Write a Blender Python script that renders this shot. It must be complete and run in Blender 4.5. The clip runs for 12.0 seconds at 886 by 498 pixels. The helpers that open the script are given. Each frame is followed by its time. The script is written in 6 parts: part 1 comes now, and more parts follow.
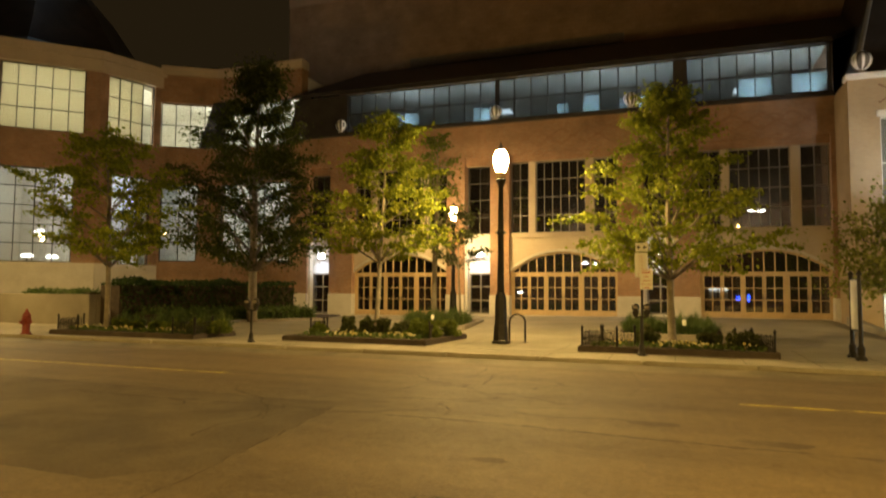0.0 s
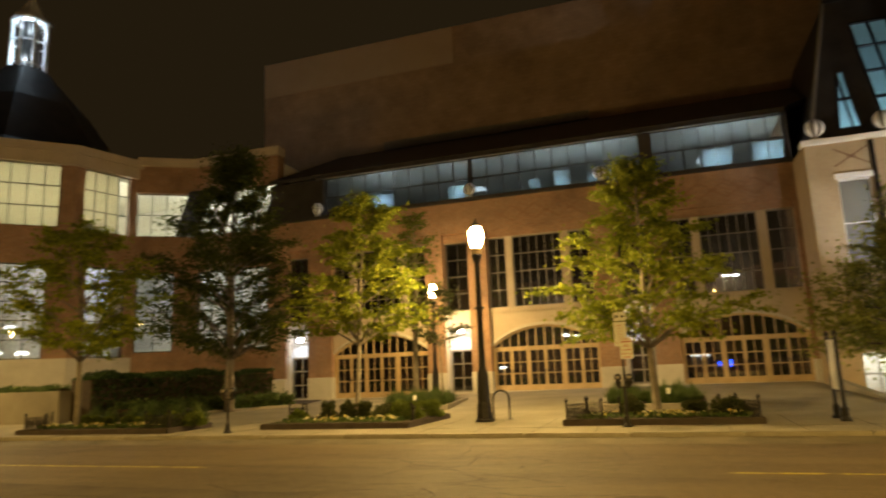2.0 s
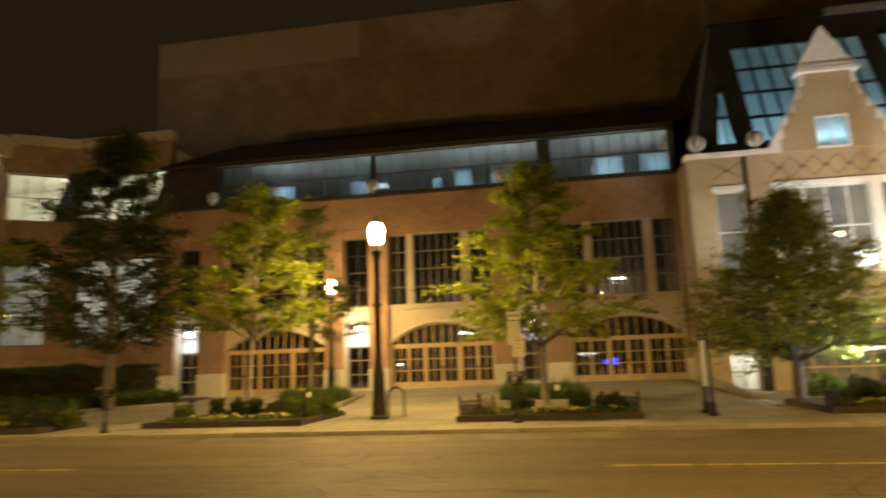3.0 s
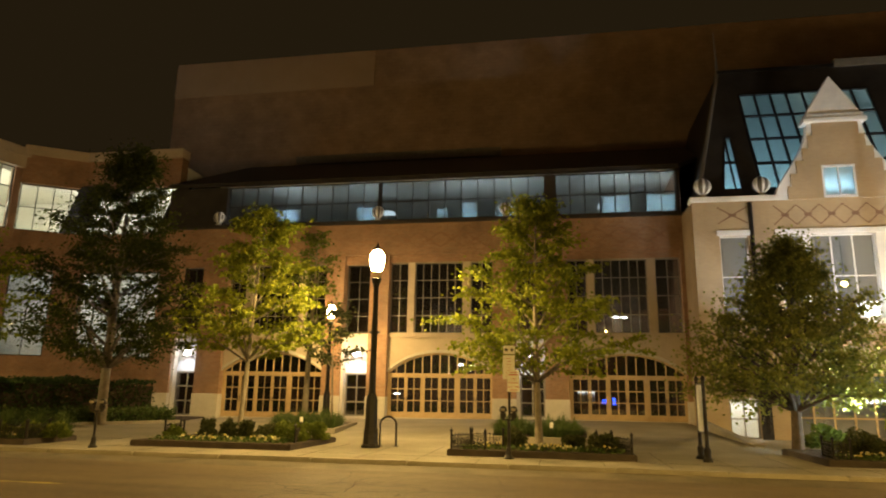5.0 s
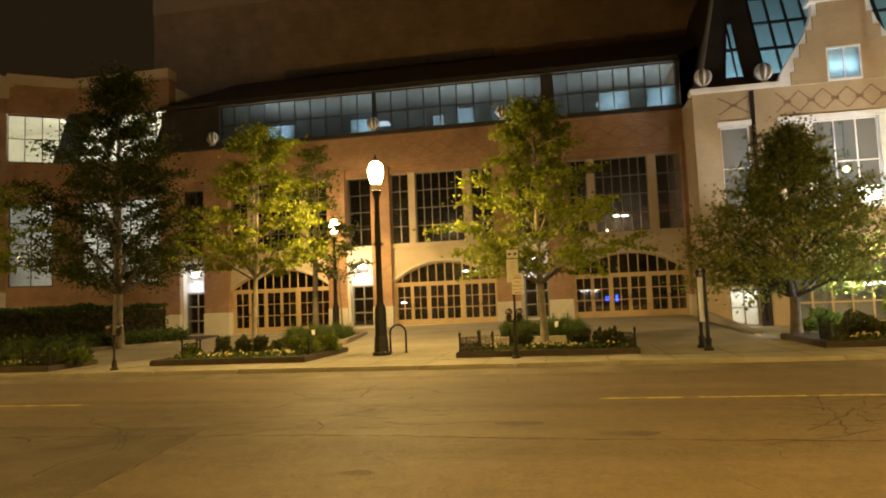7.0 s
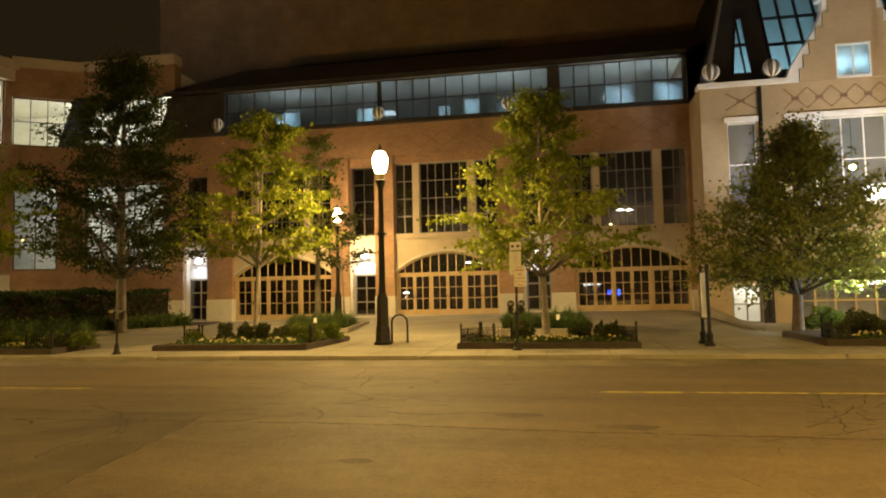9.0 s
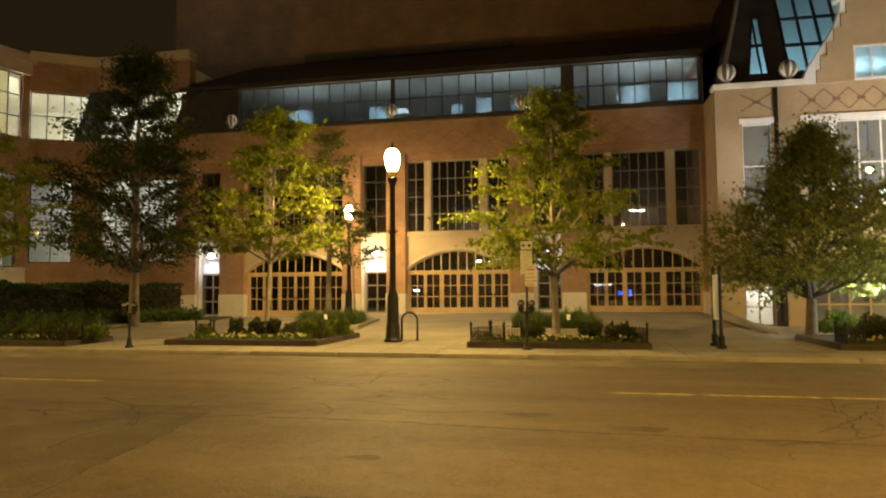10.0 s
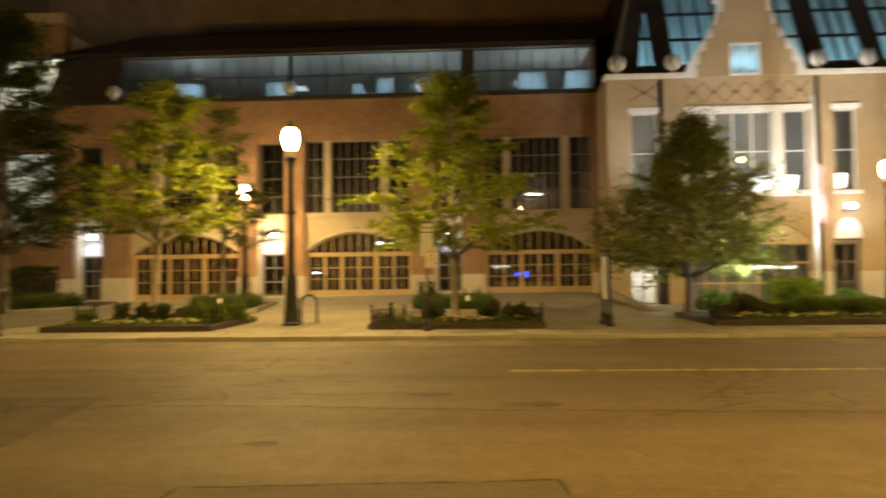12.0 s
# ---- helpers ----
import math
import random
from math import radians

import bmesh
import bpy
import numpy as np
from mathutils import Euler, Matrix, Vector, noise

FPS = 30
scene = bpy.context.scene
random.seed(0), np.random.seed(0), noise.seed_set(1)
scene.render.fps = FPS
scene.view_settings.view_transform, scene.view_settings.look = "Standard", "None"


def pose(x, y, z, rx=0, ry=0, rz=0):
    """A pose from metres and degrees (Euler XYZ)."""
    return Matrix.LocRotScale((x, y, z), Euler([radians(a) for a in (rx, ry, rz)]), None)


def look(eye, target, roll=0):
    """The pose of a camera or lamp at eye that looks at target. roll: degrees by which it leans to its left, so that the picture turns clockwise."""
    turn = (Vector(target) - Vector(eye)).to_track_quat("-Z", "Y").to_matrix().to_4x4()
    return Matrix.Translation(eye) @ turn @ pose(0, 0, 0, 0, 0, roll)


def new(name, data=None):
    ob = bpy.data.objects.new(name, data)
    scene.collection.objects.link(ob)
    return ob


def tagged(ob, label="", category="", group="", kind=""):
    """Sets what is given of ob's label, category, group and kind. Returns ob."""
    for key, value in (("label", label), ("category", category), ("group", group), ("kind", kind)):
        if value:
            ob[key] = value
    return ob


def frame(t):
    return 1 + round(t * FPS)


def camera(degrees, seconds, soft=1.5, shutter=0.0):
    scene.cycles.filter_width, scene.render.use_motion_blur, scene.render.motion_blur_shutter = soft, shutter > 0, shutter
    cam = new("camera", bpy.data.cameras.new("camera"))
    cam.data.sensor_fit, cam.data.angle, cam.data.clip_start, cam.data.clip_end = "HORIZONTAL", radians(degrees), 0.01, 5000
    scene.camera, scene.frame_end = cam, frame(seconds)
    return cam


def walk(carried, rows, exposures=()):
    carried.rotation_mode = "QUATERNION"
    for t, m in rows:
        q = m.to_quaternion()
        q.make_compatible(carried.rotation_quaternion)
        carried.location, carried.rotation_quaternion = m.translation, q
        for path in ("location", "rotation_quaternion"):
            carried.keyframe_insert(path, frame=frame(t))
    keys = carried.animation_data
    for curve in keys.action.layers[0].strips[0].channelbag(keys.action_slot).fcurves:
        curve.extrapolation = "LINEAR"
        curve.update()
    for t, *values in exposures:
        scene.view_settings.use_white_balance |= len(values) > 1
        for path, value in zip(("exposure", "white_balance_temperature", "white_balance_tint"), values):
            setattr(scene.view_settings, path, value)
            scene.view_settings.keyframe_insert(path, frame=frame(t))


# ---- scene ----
# the camera stands on the far pavement, turns, and shifts sideways by a foot
cam = camera(68.55, 12.0, soft=1.9, shutter=0.7)
EYE = 1.6
ROWS = [
    (0.0, -0.30, 93.64, -0.41, 20.23),
    (0.5, -0.29, 96.87, -0.08, 20.81),
    (1.0, -0.28, 98.95, 1.27, 21.85),
    (1.5, -0.27, 99.59, 1.30, 21.93),
    (2.0, -0.22, 100.43, 2.29, 18.79),
    (2.5, -0.19, 99.62, 2.37, 13.77),
    (3.0, -0.17, 99.84, 1.99, 9.94),
    (3.2, -0.15, 99.88, 1.93, 7.01),
    (4.8, -0.03, 101.66, 0.55, 9.24),
    (5.0, 0.00, 102.49, -0.91, 9.92),
    (5.5, 0.00, 99.96, 1.61, 13.79),
    (6.0, 0.00, 95.47, 2.82, 12.77),
    (6.5, 0.00, 94.45, 2.82, 11.24),
    (7.0, 0.00, 94.45, 2.35, 10.47),
    (7.2, 0.00, 94.71, 2.25, 10.10),
    (9.0, 0.00, 93.65, 1.26, 10.66),
    (9.5, 0.00, 92.90, 0.50, 11.03),
    (10.0, 0.00, 93.51, 0.44, 11.58),
    (10.5, 0.00, 95.62, -0.14, 13.03),
    (11.0, 0.00, 93.93, 0.35, 13.27),
    (11.5, 0.00, 92.04, 0.24, 11.15),
    (12.0, 0.00, 91.84, 0.72, 2.86),
]
walk(cam, [(t, pose(x, 0, EYE, rx, ry, rz)) for t, x, rx, ry, rz in ROWS], [(0.0, 1.53, 6050, 10), (12.0, 1.53, 6050, 10)])

# ---- night sky, street light ----
world = bpy.data.worlds.new("night")
scene.world = world
world.use_nodes = True
wn = world.node_tree.nodes
wn["Background"].inputs["Color"].default_value = (0.32, 0.20, 0.075, 1)
wn["Background"].inputs["Strength"].default_value = 0.017

AMBER = (1.0, 0.63, 0.17)
WHITE = (1.0, 0.93, 0.80)
COOL = (0.74, 0.91, 1.0)
CYAN = (0.64, 0.87, 1.0)
P_STREET, P_SCONCE, P_ROOM, P_FLOOD = 3000, 3.2, 160, 330


def point(name, at, watts, colour, size=0.15):
    d = bpy.data.lights.new(name, "POINT")
    d.energy, d.color, d.shadow_soft_size = watts, colour, size
    ob = new(name, d)
    ob.matrix_world = pose(*at)
    return ob


def area(name, at, watts, colour, sx, sy, rx=0, rz=0):
    d = bpy.data.lights.new(name, "AREA")
    d.shape, d.size, d.size_y, d.energy, d.color = "RECTANGLE", sx, sy, watts, colour
    ob = new(name, d)
    ob.matrix_world = pose(*at, rx, 0, rz)
    return ob


def spot(name, at, target, watts, colour, angle, size=0.08):
    d = bpy.data.lights.new(name, "SPOT")
    d.energy, d.color, d.spot_size, d.spot_blend, d.shadow_soft_size = watts, colour, radians(angle), 0.6, size
    ob = new(name, d)
    ob.matrix_world = look(at, target)
    return ob


# ---- materials ----
def mat(name):
    m = bpy.data.materials.new(name)
    m.use_nodes = True
    return m, m.node_tree, m.node_tree.nodes["Principled BSDF"]


def node(t, kind, **values):
    n = t.nodes.new(kind)
    for k, v in values.items():
        n.inputs[k].default_value = v
    return n


def surface(name, a, b, rough=0.75, scale=3.0, fine=40.0, bump=0.25, metal=0.0, vary=0.0, detail=5.0):
    """Two colours mixed by large stains and fine grain, with relief."""
    m, t, p = mat(name)
    co = t.nodes.new("ShaderNodeTexCoord")
    n1 = node(t, "ShaderNodeTexNoise", Scale=scale, Detail=detail, Roughness=0.6)
    n2 = node(t, "ShaderNodeTexNoise", Scale=fine, Detail=4.0, Roughness=0.65)
    for n in (n1, n2):
        t.links.new(co.outputs["Object"], n.inputs["Vector"])
    add = t.nodes.new("ShaderNodeMath")
    add.operation = "MULTIPLY_ADD"
    add.inputs[1].default_value = 0.55
    t.links.new(n1.outputs["Fac"], add.inputs[0])
    half = t.nodes.new("ShaderNodeMath")
    half.operation = "MULTIPLY"
    half.inputs[1].default_value = 0.45
    t.links.new(n2.outputs["Fac"], half.inputs[0])
    t.links.new(half.outputs[0], add.inputs[2])
    ramp = t.nodes.new("ShaderNodeValToRGB")
    ramp.color_ramp.elements[0].position, ramp.color_ramp.elements[1].position = 0.36, 0.64
    ramp.color_ramp.elements[0].color, ramp.color_ramp.elements[1].color = (*a, 1), (*b, 1)
    t.links.new(add.outputs[0], ramp.inputs["Fac"])
    colour = ramp.outputs["Color"]
    if vary:
        info = t.nodes.new("ShaderNodeObjectInfo")
        mr = t.nodes.new("ShaderNodeMapRange")
        mr.inputs["To Min"].default_value, mr.inputs["To Max"].default_value = 1 - vary, 1 + vary
        t.links.new(info.outputs["Random"], mr.inputs["Value"])
        hs = t.nodes.new("ShaderNodeHueSaturation")
        t.links.new(mr.outputs[0], hs.inputs["Value"])
        t.links.new(colour, hs.inputs["Color"])
        colour = hs.outputs["Color"]
    t.links.new(colour, p.inputs["Base Color"])
    p.inputs["Roughness"].default_value, p.inputs["Metallic"].default_value = rough, metal
    if bump:
        bp = t.nodes.new("ShaderNodeBump")
        bp.inputs["Strength"].default_value, bp.inputs["Distance"].default_value = bump, 0.02
        t.links.new(n2.outputs["Fac"], bp.inputs["Height"])
        t.links.new(bp.outputs["Normal"], p.inputs["Normal"])
    return m


def brickwork(name, a, b, mortar, w=0.21, h=0.072, gap=0.010, stain=0.35):
    m, t, p = mat(name)
    co = t.nodes.new("ShaderNodeTexCoord")
    sep = t.nodes.new("ShaderNodeSeparateXYZ")
    t.links.new(co.outputs["Object"], sep.inputs[0])
    along = t.nodes.new("ShaderNodeMath")
    along.operation = "ADD"
    t.links.new(sep.outputs["X"], along.inputs[0])
    t.links.new(sep.outputs["Y"], along.inputs[1])
    com = t.nodes.new("ShaderNodeCombineXYZ")
    t.links.new(along.outputs[0], com.inputs["X"])
    t.links.new(sep.outputs["Z"], com.inputs["Y"])
    br = t.nodes.new("ShaderNodeTexBrick")
    br.inputs["Color1"].default_value, br.inputs["Color2"].default_value, br.inputs["Mortar"].default_value = (*a, 1), (*b, 1), (*mortar, 1)
    br.inputs["Scale"].default_value, br.inputs["Mortar Size"].default_value = 1.0, gap
    br.inputs["Brick Width"].default_value, br.inputs["Row Height"].default_value = w, h
    t.links.new(com.outputs[0], br.inputs["Vector"])
    nz = node(t, "ShaderNodeTexNoise", Scale=0.6, Detail=6.0, Roughness=0.6)
    t.links.new(co.outputs["Object"], nz.inputs["Vector"])
    mr = t.nodes.new("ShaderNodeMapRange")
    mr.inputs["From Min"].default_value, mr.inputs["From Max"].default_value = 0.3, 0.7
    mr.inputs["To Min"].default_value, mr.inputs["To Max"].default_value = 1 - stain, 1 + stain * 0.6
    t.links.new(nz.outputs["Fac"], mr.inputs["Value"])
    hs = t.nodes.new("ShaderNodeHueSaturation")
    t.links.new(br.outputs["Color"], hs.inputs["Color"])
    t.links.new(mr.outputs[0], hs.inputs["Value"])
    t.links.new(hs.outputs["Color"], p.inputs["Base Color"])
    bp = t.nodes.new("ShaderNodeBump")
    bp.inputs["Strength"].default_value, bp.inputs["Distance"].default_value, bp.invert = 0.5, 0.01, True
    t.links.new(br.outputs["Fac"], bp.inputs["Height"])
    t.links.new(bp.outputs["Normal"], p.inputs["Normal"])
    p.inputs["Roughness"].default_value = 0.85
    return m


def glow(name, colour, strength):
    m, t, p = mat(name)
    p.inputs["Base Color"].default_value = (*colour, 1)
    p.inputs["Emission Color"].default_value = (*colour, 1)
    p.inputs["Emission Strength"].default_value = strength
    return m


def pane_glass(name, tint, through_share=0.9, rough=0.02):
    """A clear pane: mostly transparent, with a mirror sheen that grows at grazing angles."""
    m, t, p = mat(name)
    t.nodes.remove(p)
    out = t.nodes["Material Output"]
    tr, gl = t.nodes.new("ShaderNodeBsdfTransparent"), t.nodes.new("ShaderNodeBsdfGlossy")
    tr.inputs["Color"].default_value = (*tint, 1)
    gl.inputs["Roughness"].default_value = rough
    lw = t.nodes.new("ShaderNodeLayerWeight")
    fr = t.nodes.new("ShaderNodeMath")
    fr.operation = "POWER"
    fr.inputs[1].default_value = 4.5
    t.links.new(lw.outputs["Facing"], fr.inputs[0])
    mr = t.nodes.new("ShaderNodeMapRange")
    mr.inputs["To Min"].default_value, mr.inputs["To Max"].default_value = 1 - through_share, 1.0
    t.links.new(fr.outputs[0], mr.inputs["Value"])
    mix = t.nodes.new("ShaderNodeMixShader")
    t.links.new(mr.outputs[0], mix.inputs["Fac"])
    t.links.new(tr.outputs[0], mix.inputs[1])
    t.links.new(gl.outputs[0], mix.inputs[2])
    t.links.new(mix.outputs[0], out.inputs["Surface"])
    return m


def leafage(name, a, b, c):
    m, t, p = mat(name)
    geo = t.nodes.new("ShaderNodeNewGeometry")
    ramp = t.nodes.new("ShaderNodeValToRGB")
    ramp.color_ramp.elements[0].color, ramp.color_ramp.elements[1].color = (*a, 1), (*c, 1)
    e = ramp.color_ramp.elements.new(0.5)
    e.color = (*b, 1)
    t.links.new(geo.outputs["Random Per Island"], ramp.inputs["Fac"])
    t.links.new(ramp.outputs["Color"], p.inputs["Base Color"])
    p.inputs["Roughness"].default_value = 0.7
    p.inputs["Specular IOR Level"].default_value = 0.2
    tl = t.nodes.new("ShaderNodeBsdfTranslucent")
    t.links.new(ramp.outputs["Color"], tl.inputs["Color"])
    mix = t.nodes.new("ShaderNodeMixShader")
    mix.inputs["Fac"].default_value = 0.35
    t.links.new(p.outputs[0], mix.inputs[1])
    t.links.new(tl.outputs[0], mix.inputs[2])
    t.links.new(mix.outputs[0], t.nodes["Material Output"].inputs["Surface"])
    return m


def asphalt_material():
    m, t, p = mat("asphalt")
    co = t.nodes.new("ShaderNodeTexCoord")
    big = node(t, "ShaderNodeTexNoise", Scale=0.22, Detail=6.0, Roughness=0.62, Distortion=0.6)
    streak = node(t, "ShaderNodeTexNoise", Scale=1.0, Detail=5.0, Roughness=0.6)
    mp = t.nodes.new("ShaderNodeMapping")
    mp.inputs["Scale"].default_value = (0.10, 1.1, 1.0)
    t.links.new(co.outputs["Object"], mp.inputs["Vector"])
    t.links.new(mp.outputs[0], streak.inputs["Vector"])
    grain = node(t, "ShaderNodeTexNoise", Scale=30.0, Detail=3.0, Roughness=0.75)
    mid = node(t, "ShaderNodeTexNoise", Scale=4.5, Detail=5.0, Roughness=0.7)
    for n in (big, grain, mid):
        t.links.new(co.outputs["Object"], n.inputs["Vector"])
    total = None
    for n, w in ((big, 0.26), (streak, 0.24), (mid, 0.16), (grain, 0.34)):
        ma = t.nodes.new("ShaderNodeMath")
        ma.operation = "MULTIPLY_ADD"
        ma.inputs[1].default_value = w
        t.links.new(n.outputs["Fac"], ma.inputs[0])
        if total:
            t.links.new(total, ma.inputs[2])
        else:
            ma.inputs[2].default_value = 0
        total = ma.outputs[0]
    ramp = t.nodes.new("ShaderNodeValToRGB")
    ramp.color_ramp.elements[0].position, ramp.color_ramp.elements[1].position = 0.40, 0.61
    ramp.color_ramp.elements[0].color, ramp.color_ramp.elements[1].color = (0.066, 0.048, 0.027, 1), (0.172, 0.127, 0.072, 1)
    t.links.new(total, ramp.inputs["Fac"])
    t.links.new(ramp.outputs["Color"], p.inputs["Base Color"])
    p.inputs["Roughness"].default_value = 0.72
    p.inputs["Specular IOR Level"].default_value = 0.35
    bp = t.nodes.new("ShaderNodeBump")
    bp.inputs["Strength"].default_value, bp.inputs["Distance"].default_value = 0.85, 0.02
    t.links.new(grain.outputs["Fac"], bp.inputs["Height"])
    t.links.new(bp.outputs["Normal"], p.inputs["Normal"])
    return m


ASPHALT = asphalt_material()
TAR = surface("tar_joint", (0.020, 0.016, 0.010), (0.048, 0.037, 0.024), 0.95, 2, 30)
PATCH = surface("patched_asphalt", (0.032, 0.023, 0.013), (0.118, 0.088, 0.050), 0.8, 0.9, 26, 0.9)
YELLOW = surface("worn_yellow_paint", (0.26, 0.21, 0.025), (0.58, 0.49, 0.035), 0.6, 5, 30, 0.3)
CONCRETE = surface("pavement_concrete", (0.19, 0.165, 0.12), (0.33, 0.295, 0.225), 0.85, 0.5, 25, 0.3)
KERB = surface("kerb_concrete", (0.21, 0.185, 0.145), (0.36, 0.325, 0.26), 0.85, 1.5, 30, 0.4, vary=0.10)
STONE = surface("pale_limestone", (0.46, 0.42, 0.35), (0.62, 0.58, 0.50), 0.8, 0.8, 22, 0.25)
STUCCO = surface("tan_stone_panel", (0.42, 0.34, 0.24), (0.55, 0.46, 0.34), 0.8, 0.7, 18, 0.2)
BRICK = brickwork("orange_brick", (0.28, 0.145, 0.075), (0.37, 0.20, 0.105), (0.34, 0.26, 0.18))
BRICK_TAN = brickwork("tan_brick", (0.40, 0.30, 0.18), (0.44, 0.335, 0.20), (0.42, 0.33, 0.215), stain=0.14)
BRICK_BIG = brickwork("large_block_wall", (0.36, 0.245, 0.15), (0.40, 0.275, 0.175), (0.31, 0.21, 0.135), 0.6, 0.3, 0.012, 0.25)
FRIEZE_DARK = surface("muted_pattern_brick", (0.24, 0.13, 0.07), (0.30, 0.165, 0.09), 0.85, 4, 30)
BRICK_DARK = surface("dark_pattern_brick", (0.17, 0.10, 0.06), (0.24, 0.145, 0.09), 0.85, 4, 30)
PANEL = surface("pale_wall_panel", (0.43, 0.32, 0.21), (0.48, 0.36, 0.245), 0.8, 0.5, 15, 0.1)
WHITE_TRIM = surface("white_painted_trim", (0.66, 0.66, 0.66), (0.82, 0.82, 0.81), 0.55, 2, 30, 0.1)
ROOFING = surface("dark_metal_roof", (0.030, 0.026, 0.024), (0.060, 0.052, 0.046), 0.55, 1.2, 20, 0.1, 0.3)
STEEL = surface("dark_steel", (0.020, 0.018, 0.017), (0.045, 0.040, 0.036), 0.45, 4, 40, 0.1, 0.6)
IRON = surface("black_painted_iron", (0.014, 0.013, 0.012), (0.036, 0.032, 0.028), 0.42, 6, 60, 0.2, 0.4)
MULLION = surface("grey_window_frame", (0.20, 0.18, 0.15), (0.30, 0.27, 0.22), 0.45, 4, 40, 0.05, 0.5)
DARK_MULLION = surface("dark_window_frame", (0.045, 0.042, 0.036), (0.075, 0.07, 0.06), 0.45, 4, 40, 0.05, 0.5)
OAK = surface("honey_oak_door", (0.44, 0.31, 0.15), (0.58, 0.43, 0.23), 0.5, 2.5, 50, 0.15)
WALLPAINT = surface("pale_interior_paint", (0.66, 0.64, 0.56), (0.78, 0.76, 0.68), 0.8, 0.6, 15, 0.05)
CURTAIN = surface("grey_roller_blind", (0.26, 0.25, 0.24), (0.34, 0.33, 0.31), 0.85, 0.8, 40, 0.1)
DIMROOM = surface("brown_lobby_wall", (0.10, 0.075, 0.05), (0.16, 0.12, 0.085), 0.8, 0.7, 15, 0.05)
SILVER = surface("brushed_aluminium_ball", (0.10, 0.095, 0.085), (0.17, 0.16, 0.14), 0.5, 3, 40, 0.05, 0.2)
SIGNWHITE = surface("white_sign_face", (0.80, 0.79, 0.75), (0.90, 0.89, 0.86), 0.5, 3, 30, 0.02)
SIGNRED = surface("red_sign_ink", (0.42, 0.03, 0.025), (0.55, 0.05, 0.04), 0.5, 5, 40, 0.02)
INK = surface("dark_sign_ink", (0.03, 0.03, 0.03), (0.05, 0.05, 0.05), 0.5, 5, 40, 0.02)
RED = surface("faded_red_hydrant_paint", (0.14, 0.025, 0.018), (0.26, 0.045, 0.028), 0.5, 6, 50, 0.2)
FLAGRED = surface("red_flag_cloth", (0.50, 0.03, 0.03), (0.62, 0.05, 0.05), 0.8, 6, 60, 0.1)
FLAGWHITE = surface("white_flag_cloth", (0.70, 0.70, 0.68), (0.82, 0.82, 0.80), 0.8, 6, 60, 0.1)
EDGING = surface("dark_granite_edging", (0.030, 0.022, 0.017), (0.068, 0.050, 0.038), 0.8, 3, 40, 0.4, vary=0.12)
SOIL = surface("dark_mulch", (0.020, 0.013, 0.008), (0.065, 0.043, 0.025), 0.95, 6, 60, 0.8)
BARK = surface("grey_brown_bark", (0.12, 0.10, 0.075), (0.28, 0.24, 0.18), 0.9, 4, 30, 0.7)
BARK_DARK = surface("dark_bark", (0.06, 0.045, 0.032), (0.15, 0.115, 0.085), 0.9, 4, 30, 0.7)
PETAL = leafage("pale_yellow_petals", (0.60, 0.48, 0.12), (0.72, 0.66, 0.30), (0.75, 0.72, 0.55))
LEAF_MAPLE = leafage("maple_leaves", (0.13, 0.165, 0.010), (0.21, 0.25, 0.014), (0.30, 0.33, 0.02))
LEAF_DARK = leafage("dark_green_leaves", (0.075, 0.105, 0.015), (0.12, 0.155, 0.022), (0.18, 0.21, 0.035))
# darker copy of LEAF_DARK: the tall tree's lack of light is in its colour
LEAF_UNLIT = leafage("unlit_green_leaves", (0.045, 0.060, 0.010), (0.070, 0.088, 0.014), (0.105, 0.125, 0.022))
LEAF_OLIVE = leafage("olive_leaves", (0.15, 0.17, 0.03), (0.22, 0.24, 0.045), (0.31, 0.33, 0.07))
LEAF_DULL = leafage("dull_olive_leaves", (0.045, 0.052, 0.018), (0.075, 0.085, 0.030), (0.12, 0.13, 0.05))
LEAF_HEDGE = leafage("hedge_leaves", (0.020, 0.040, 0.012), (0.035, 0.065, 0.018), (0.060, 0.095, 0.025))
LEAF_GRASS = leafage("grass_blades", (0.050, 0.085, 0.022), (0.085, 0.13, 0.035), (0.15, 0.19, 0.06))
def blind_cloth(name, colour):
    m, t, p = mat(name)
    p.inputs["Base Color"].default_value = (*colour, 1)
    p.inputs["Roughness"].default_value = 0.9
    tl = t.nodes.new("ShaderNodeBsdfTranslucent")
    nz = node(t, "ShaderNodeTexNoise", Scale=1.3, Detail=4.0)
    ramp = t.nodes.new("ShaderNodeValToRGB")
    ramp.color_ramp.elements[0].color = tuple(0.8 * c for c in colour) + (1,)
    ramp.color_ramp.elements[1].color = (*colour, 1)
    t.links.new(nz.outputs["Fac"], ramp.inputs["Fac"])
    t.links.new(ramp.outputs["Color"], tl.inputs["Color"])
    mix = t.nodes.new("ShaderNodeMixShader")
    mix.inputs["Fac"].default_value = 0.6
    t.links.new(p.outputs[0], mix.inputs[1])
    t.links.new(tl.outputs[0], mix.inputs[2])
    t.links.new(mix.outputs[0], t.nodes["Material Output"].inputs["Surface"])
    return m


